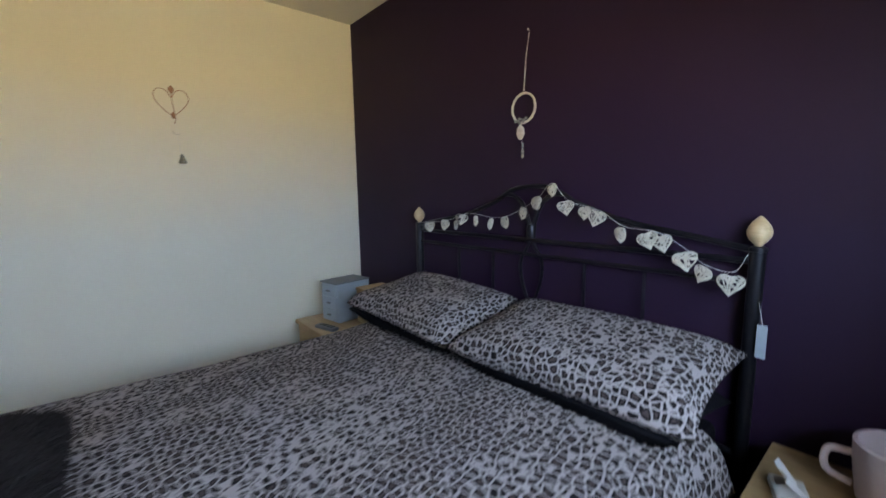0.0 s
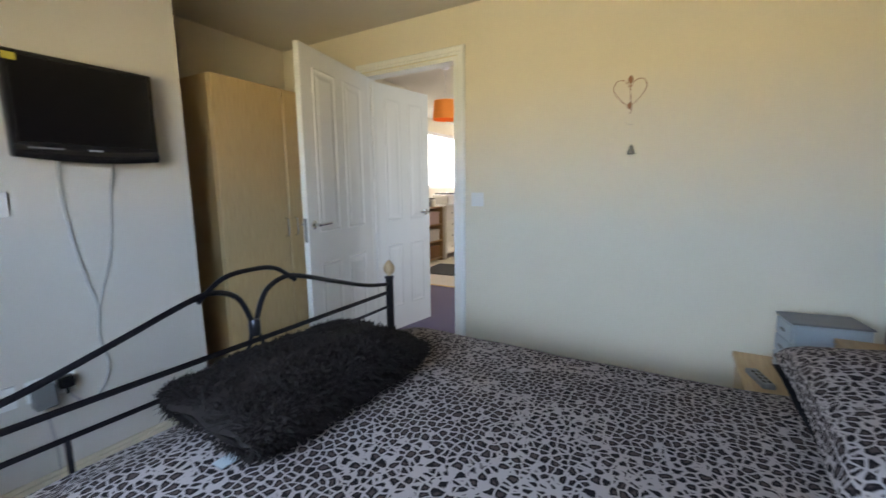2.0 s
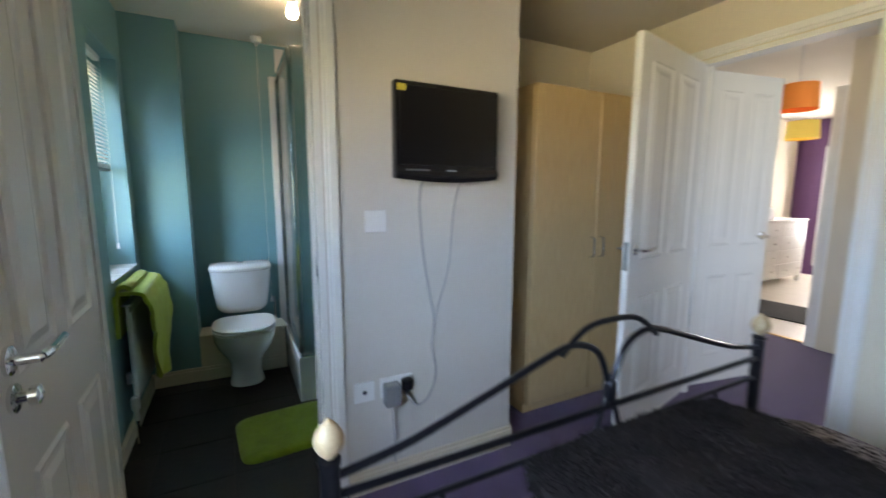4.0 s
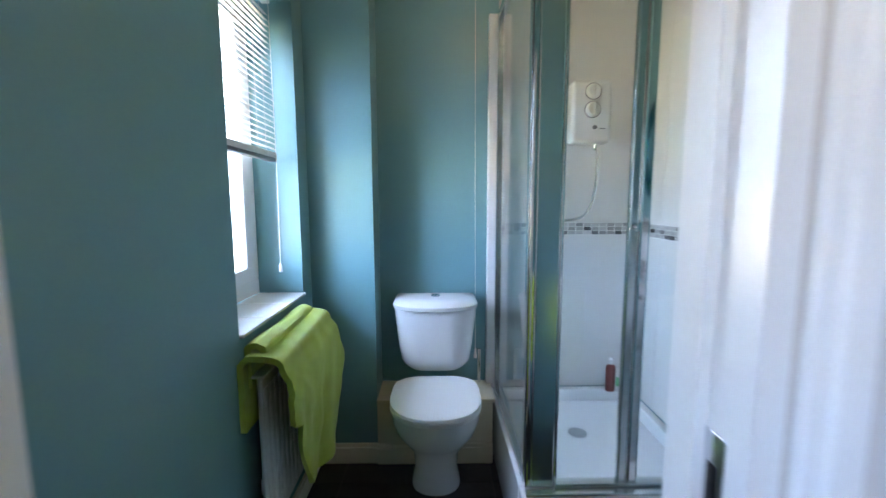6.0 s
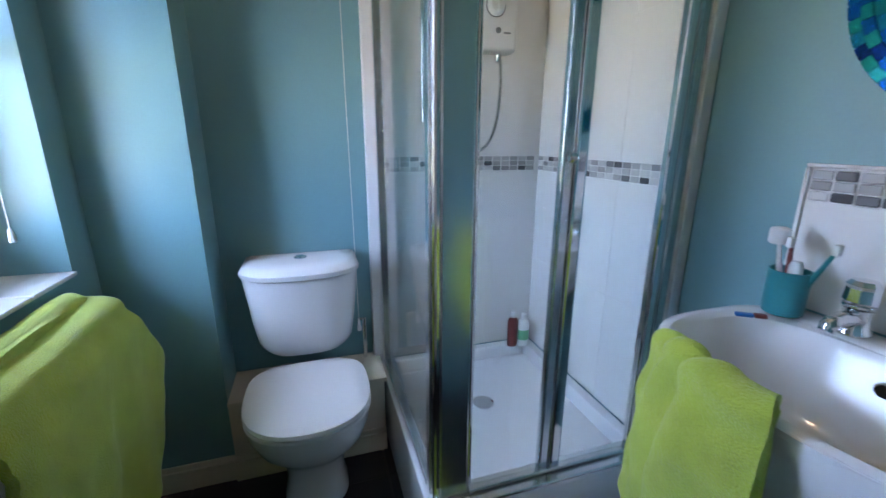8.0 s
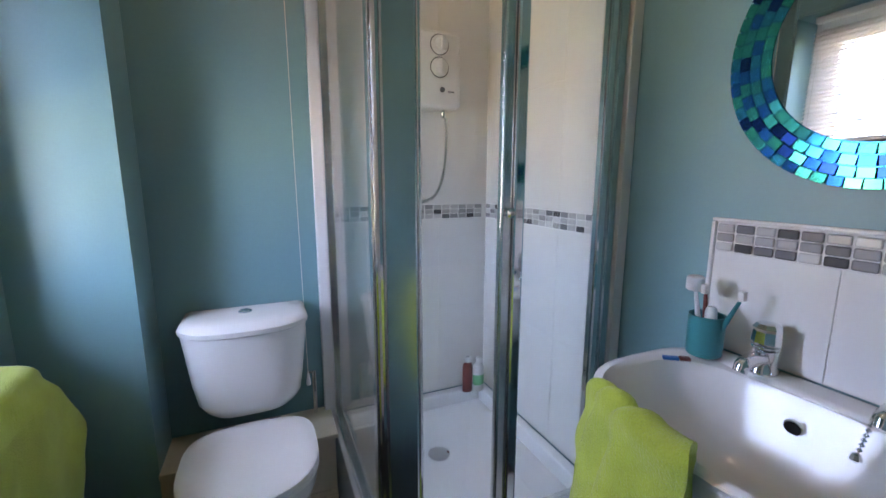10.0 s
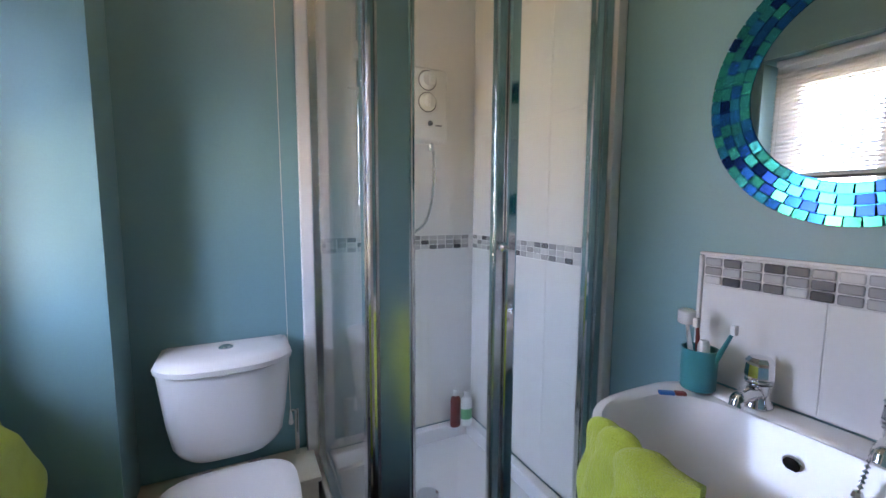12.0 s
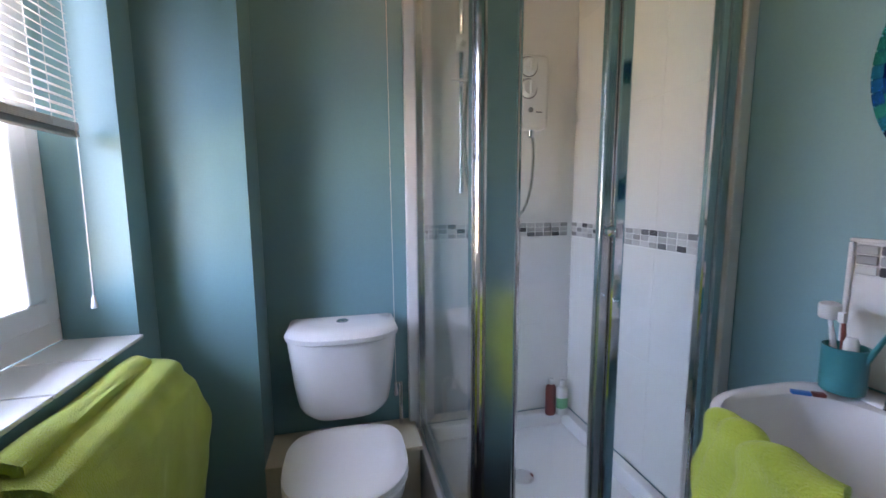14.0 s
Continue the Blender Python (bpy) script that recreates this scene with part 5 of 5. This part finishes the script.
def big_towel(u, v):
    """u runs from behind the radiator over its top and down the front, v along the wall."""
    s = u * 1.06
    y = RY0 + 0.03 + (RY1 - RY0 + 0.0) * v
    end = smoothstep(0.90, 1.0, v)
    x0, x1, top = XW + 0.012, XW + 0.128, 0.788 - 0.014 * (1 - v)
    if s < 0.20:
        x, z = x0, top - 0.20 + s
    elif s < 0.34:
        t = (s - 0.20) / 0.14
        x, z = x0 + (x1 - x0) * math.sin(t * math.pi / 2) ** 0.9, top + 0.016 * math.cos(t * math.pi / 2) - 0.012 * t ** 4
    else:
        d = (s - 0.34) / 0.72
        drop = 0.17 + 0.36 * smoothstep(0.10, 0.42, v) - 0.07 * smoothstep(0.75, 1.0, v) + 0.02 * math.sin(11 * v)
        d *= drop
        z = top - 0.012 - d
        wave = math.sin(v * 17 + 2.5 * d) + 0.5 * math.sin(v * 31 - 3 * d)
        x = x1 + 0.022 * smoothstep(0, 0.05, d) - 0.03 * smoothstep(0.15, 0.5, d) + 0.013 * smoothstep(0.04, 0.4, d) * wave
        y += 0.13 * smoothstep(0.0, 0.22, d) * smoothstep(0.55, 1.0, v) - 0.03 * smoothstep(0.16, 0.30, d) * end
    x += 0.004 * noise.noise((u * 9, v * 9, 1)) + 0.010 * smoothstep(0.35, 0.6, u) * noise.noise((u * 3.5 + v * 2, v * 6, 8))
    z -= 0.05 * end ** 2 * (s > 0.2)
    x -= 0.035 * end ** 2 * (s > 0.30)
    z += 0.005 * noise.noise((u * 6, v * 8, 4))
    return (x, y, z)


draped("towel", "large lime green towel hung over the radiator", big_towel)


def fold_towel(u, v):
    s = u * 0.9
    y = RY0 + 0.06 + (RY1 - RY0 - 0.10) * v
    top = 0.812
    x0, x1 = XW + 0.02, XW + 0.062
    if s < 0.3:
        return (x0, y, top - 0.12 + s * 0.4)
    if s < 0.5:
        t = (s - 0.3) / 0.2
        return (x0 + (x1 - x0) * t, y, top + 0.008 * math.sin(math.pi * t) + 0.004 * math.sin(9 * v))
    return (x1 + 0.004, y, top - 0.012 * (s - 0.5) / 0.4)


draped("towel", "folded edge of a lime green towel along the radiator top", fold_towel)


def hand_towel(u, v):
    """Bunched over the rounded front corner of the basin; v runs along the rim."""
    s = u * 0.62
    a = radians(30 - 33 * v)
    c, n = math.cos(a), math.sin(a)
    n = math.copysign(abs(n) ** 0.75, n)
    out = Vector((1.363 - 0.212 * c ** 0.82, BYC + 0.265 * n, 0))
    inn = Vector((1.325 - 0.166 * c ** 0.82, BYC + 0.222 * n, 0))
    d = (out - inn).normalized()
    tip = max(0.0, 1 - v / 0.16)
    # two bunched folds with a crease between them
    bulge = 0.006 * math.cos(2 * math.pi * (v - 0.14) / 0.30) - 0.011 * math.exp(-((v - 0.33) / 0.03) ** 2)
    lift = 0.003 + 0.6 * bulge
    if s < 0.09:
        p, z = inn - d * 0.030 * (1 - s / 0.09), 0.811 + s * 0.75
    elif s < 0.22:
        t = (s - 0.09) / 0.13
        p = inn + (out + d * 0.022 - inn) * (0.5 - 0.5 * math.cos(math.pi * t))
        z = 0.8785 + (0.012 + lift) * math.sin(math.pi * t) ** 0.7 - 0.012 * t
    else:
        k = (s - 0.22) * (0.50 + 0.34 * math.sin(3.0 * v + 0.2))
        p, z = out + d * (0.022 + 0.018 * smoothstep(0, 0.12, k) + bulge * smoothstep(0, 0.05, k)), 0.8665 - k
    w = 0.012 * math.sin(v * 15 + 0.8 + 3 * u) * smoothstep(0.2, 0.45, s) + 0.006 * noise.noise((u * 8, v * 8, 2))
    p = p + d * w - d * 0.030 * tip ** 2 * (s > 0.15)
    z += 0.008 * noise.noise((u * 5, v * 6, 7)) - 0.045 * tip ** 2 * smoothstep(0.05, 0.15, s)
    return (p.x, p.y, z)


draped("hand_towel", "lime green hand towel draped over the basin edge", hand_towel)

mat_ = thing("bath_mat", "lime green tufted bath mat on the slate floor", "bath mat", (0.765, 2.215, 0.0085), rz=4)


def mat_top(u, v):
    x, y = 2 * u - 1, 2 * v - 1
    k = (max(abs(x), abs(y)) ** 8)
    r = (abs(x) ** 7 + abs(y) ** 7) ** (1 / 7) or 1
    m = max(abs(x), abs(y)) / r
    return (x * 0.25 * m, y * 0.225 * m, 0.022 * (1 - k ** 2) + 0.003 + 0.003 * noise.noise((x * 14, y * 14, 3)))


part("tufted_top", grid_surface(mat_top, 40, 40, 0.003), LIME_MAT, mat_, "", True)
sw = thing("pull_switch", "white ceiling pull switch with a long cord", "pull switch", (0.765, 3.17, HT))
part("housing", lathe([(0.036, 0), (0.036, -0.02), (0.030, -0.034), (0.010, -0.038)], (0, 0, 0), 18), PLASTIC, sw, "", True)
part("nozzle", lathe([(0.010, -0.038), (0.008, -0.056)], (0, 0, 0), 10), PLASTIC, sw)
part("cord", tube([(0, 0, -0.056), (0.004, 0.004, -1.0), (0.01, 0.006, HT * -1 + 0.53)], 0.0013, 5), CORD, sw)
part("cord_pull", lathe([(0.002, 0.03), (0.004, 0.024), (0.0085, -0.016), (0.005, -0.02)], (0.01, 0.006, 0.50 - HT), 10), PLASTIC, sw, "", True)
lp = thing("ceiling_lamp", "small ceiling lamp with a lit bare bulb", "lamp", (0.90, 2.42, HT))
part("holder", lathe([(0.04, 0), (0.04, -0.012), (0.022, -0.02), (0.020, -0.05)], (0, 0, 0), 18), PLASTIC, lp, "", True)
part("bulb", lathe([(0.014, -0.05), (0.026, -0.075), (0.030, -0.10), (0.020, -0.122), (0.004, -0.128)], (0, 0, 0), 16), BULB, lp, "warm lit bulb", True)
bin_ = thing("waste_bin", "small pale box beneath the basin", "bin", (1.33, 2.36, 0.009))
part("body", box(-0.09, 0.09, -0.10, 0.09, 0, 0.18, 0.01), PINK, bin_)
part("lid", box(-0.092, 0.092, -0.102, 0.092, 0.181, 0.197, 0.006), PLASTIC, bin_)


# ---- lounge beyond the hall ----
def pendant(at, r, h, mat, label):
    p = thing("pendant_lamp", label, "lamp", at)
    part("shade", lathe([(r, -h), (r * 0.9, 0), (r * 0.88, 0), (r * 0.98, -h)], (0, 0, 0), 28), mat, p, "", True)
    part("flex", tube([(0, 0, 0), (0, 0, 2.415 - at[2])], 0.004, 6), CORD, p)
    part("rose", lathe([(0.05, 2.42 - at[2]), (0.05, 2.405 - at[2]), (0.02, 2.39 - at[2])], (0, 0, 0), 16), PLASTIC, p)


pendant((4.40, 1.65, 2.085), 0.130, 0.185, ORANGE, "orange fabric drum lampshade hanging in the hallway")
pendant((6.20, 2.34, 2.065), 0.155, 0.19, YELLOW, "yellow fabric lampshade hanging in the lounge")
dm = thing("door_mat", "black ribbed mat on the lounge floor", "mat", (5.83, 2.22, 0.0025), rz=6)
part("ribbed_top", box(-0.38, 0.38, -0.52, 0.52, 0, 0.012, 0.004), RUBBER, dm)


def chest(at, w, d, h, cols, rows):
    c = thing("chest_of_drawers", "white chest of drawers in bright daylight", "chest", at)
    part("carcass", box(0, w, 0.02, d, 0.09, h - 0.02), GLOSS, c)
    part("top", box(-0.01, w + 0.01, -0.005, d, h - 0.0195, h, 0.004), GLOSS, c)
    for x in (0.0, w - 0.05):
        for y in (0.02, d - 0.05):
            part("leg", box(x, x + 0.05, y, y + 0.05, 0, 0.0895), GLOSS, c)
    for i in range(cols):
        for j in range(rows):
            x0, z0 = 0.02 + i * (w - 0.04) / cols, 0.11 + j * (h - 0.15) / rows
            dr = part("drawer", box(x0 + 0.006, x0 + (w - 0.04) / cols - 0.006, 0.002, 0.0195, z0 + 0.006, z0 + (h - 0.15) / rows - 0.006, 0.004), GLOSS, c)
            for fx in (0.25, 0.75):
                part("knob", lathe([(0.008, 0.002), (0.008, -0.01), (0.015, -0.016), (0.012, -0.024)], (x0 + fx * (w - 0.04) / cols, 0, z0 + (h - 0.15) / rows / 2), 10, axis='y'), ALU, dr)


chest((6.55, 2.88, 0.002), 1.45, 0.46, 0.92, 2, 4)
shelf = thing("shelf_unit", "low wooden shelf unit filled with boxes", "shelf", (6.02, 2.92, 0.002))
for x in (0, 0.47):
    part("side_panel", box(x, x + 0.02, 0, 0.4, 0, 0.9), OAK, shelf)
for z in (0.04, 0.33, 0.6, 0.88):
    part("board", box(0.0205, 0.4695, 0, 0.4, z, z + 0.02), OAK, shelf)
for z, h, m, l in ((0.0625, 0.2, BROWNBOX, "brown storage box on the low shelf"), (0.3525, 0.18, PLASTIC, "white storage box on the middle shelf"), (0.6225, 0.2, PINK, "pink patterned storage box on the upper shelf")):
    b = thing("storage_box", l, "box", (6.245, 3.08, z))
    part("body", box(-0.19, 0.19, -0.14, 0.14, 0, h * 0.8, 0.006), m, b)
    part("lid", box(-0.195, 0.195, -0.145, 0.145, h * 0.8 + 0.0005, h, 0.006), m, b)
for x, r, h, m, l in ((6.12, 0.04, 0.14, REDP, "red jar on the shelf unit"), (6.24, 0.045, 0.1, BLACKP, "black jar on the shelf unit"), (6.38, 0.06, 0.14, PLASTIC, "white pot on the shelf unit")):
    b = thing("jar", l, "jar", (x, 3.05, 0.9025))
    part("body", lathe([(r * 0.9, 0), (r, 0.01), (r, h * 0.8), (r * 0.7, h * 0.86)], (0, 0, 0), 14), m, b, "", True)
    part("lid", lathe([(r * 0.75, h * 0.862), (r * 0.75, h), (r * 0.2, h * 1.01)], (0, 0, 0), 14), BLACKP, b, "", True)
pr = thing("printer", "white printer with a black tray on the chest", "printer", (6.95, 3.1, 0.922))
part("body", box(-0.22, 0.22, -0.16, 0.16, 0, 0.17, 0.015), PLASTIC, pr)
part("tray", box(-0.17, 0.17, -0.12, 0.14, 0.171, 0.2, 0.008), BLACKP, pr)

# ---- outdoors ----
GLARE = glowing("bright_daylight_haze", (0.93, 0.97, 1.0), 2.2)
structure("backdrop", box(-9.1, -9.0, -22, 25, -2.9, 14), GLARE, "overexposed bright daylight outside the windows", "backdrop")
structure("backdrop_lounge", box(5.0, 8.6, 3.9, 3.95, -1, 2.6), GLARE, "overexposed bright daylight outside the lounge window", "backdrop")
structure("backdrop_door", box(9.3, 9.35, 1.5, 4.0, -1, 2.5), GLARE, "overexposed bright daylight outside the glazed door", "backdrop")
structure("ground", box(-300, 300, -300, 300, -3.2, -3.0), material("grass_ground", (0.08, 0.11, 0.04), 0.95, vary=0.3, scale=0.3), "grass ground outside far below the windows", "ground")


# ---- tiles, last ----
def shared(name, mesh_ob, parent, at, rot=None):
    ob = new(name, mesh_ob.data)
    ob.parent = parent
    ob.matrix_local = pose(*at, *(rot or (0, 0, 0)))
    return ob


fl = structure("floor_bathroom", box(XW, XB, YB0 - 0.1, YB1, 0.0005, 0.004), GROUT, "dark slate tiled bathroom floor", "floor")
S = 0.33
for i in range(-1, 5):
    for j in range(0, 6):
        x0, x1 = max(XW, 0.17 + i * S + 0.003), min(XB, 0.17 + (i + 1) * S - 0.003)
        y0, y1 = max(YB0 - 0.1, 1.62 + j * S + 0.003), min(YB1, 1.62 + (j + 1) * S - 0.003)
        if x1 - x0 > 0.02 and y1 - y0 > 0.02:
            part("tile", box(x0, x1, y0, y1, 0.0042, 0.0085, 0.0015, 1), SLATE, fl)

# shower wall tiles: large white tiles with a mosaic band
wt = thing("shower_tiling", "white shower wall tiles with a grey mosaic band", "tiling")
BZ0, BZ1 = 1.064, 1.124
part("backing", box(0.886, XB - 0.0061, YB1 - 0.006, YB1 - 0.0004, TZ, HT - 0.02), TGROUT, wt)
part("backing", box(XB - 0.006, XB - 0.0004, 2.545, YB1 - 0.0004, TZ, HT - 0.02), TGROUT, wt)
levels = [(TZ + 0.002, 0.68), (0.682, BZ0 - 0.003), (BZ1 + 0.003, 1.54), (1.542, 1.94), (1.942, HT - 0.022)]
for z0, z1 in levels:
    for k in range(3):
        a = 0.888 + k * 0.225
        part("tile", box(a, min(a + 0.2235, XB - 0.0105), YB1 - 0.0076, YB1 - 0.0062, z0, z1, 0.0006, 1), TILE, wt)
    for k in range(3):
        a = 2.547 + k * 0.244
        part("tile", box(XB - 0.0078, XB - 0.0062, a, min(a + 0.2425, YB1 - 0.0105), z0, z1, 0.0006, 1), TILE, wt)
chip_y = part("mosaic_chip", box(-0.0172, 0.0172, -0.0085, -0.0062, -0.0088, 0.0088, 0.0008, 1), MOSAIC, wt)
chip_y.matrix_local = pose(0.91, YB1, BZ0 + 0.01)
chip_x = part("mosaic_chip", box(-0.0085, -0.0062, -0.0172, 0.0172, -0.0088, 0.0088, 0.0008, 1), MOSAIC, wt)
chip_x.matrix_local = pose(XB, 2.57, BZ0 + 0.01)
for r in range(3):
    z = BZ0 + 0.0105 + r * 0.0198
    for k in range(17):
        if r or k:
            shared("mosaic_chip", chip_y, wt, (0.91 + k * 0.0385, YB1, z))
    for k in range(19):
        if r or k:
            shared("mosaic_chip", chip_x, wt, (XB, 2.57 + k * 0.0385, z))
chip_s = part("mosaic_chip", box(-0.0112, -0.0062, -0.0170, 0.0170, -0.0087, 0.0087, 0.003, 2), MOSAIC, sp)
chip_s.matrix_local = pose(XB, SY1 - 0.026, 1.0875)
for r in range(3):
    for k in range(15):
        y = SY1 - 0.026 - k * 0.0375
        if (r or k) and y > SY0 + 0.02:
            shared("mosaic_chip", chip_s, sp, (XB, y, 1.0875 + r * 0.0198))

# mirror mosaic
rings = ((0.178, 46), (0.197, 50), (0.216, 54), (0.234, 60))
for q, (r, n) in enumerate(rings):
    w = 2 * math.pi * r / n
    first = None
    for k in range(n):
        a = 2 * math.pi * (k + 0.5 * (q % 2)) / n + 0.05 * q
        m = pose(-0.009, r * math.cos(a), r * math.sin(a), math.degrees(a), random.uniform(-1.5, 1.5), random.uniform(-1.5, 1.5))
        if first is None:
            first = part("mosaic_chip", box(-0.004, 0, -0.0088, 0.0088, -w / 2 + 0.0008, w / 2 - 0.0008, 0.0008, 1), SEAGLASS, mr)
            first.matrix_local = m
        else:
            ob = new("mosaic_chip", first.data)
            ob.parent = mr
            ob.matrix_local = m
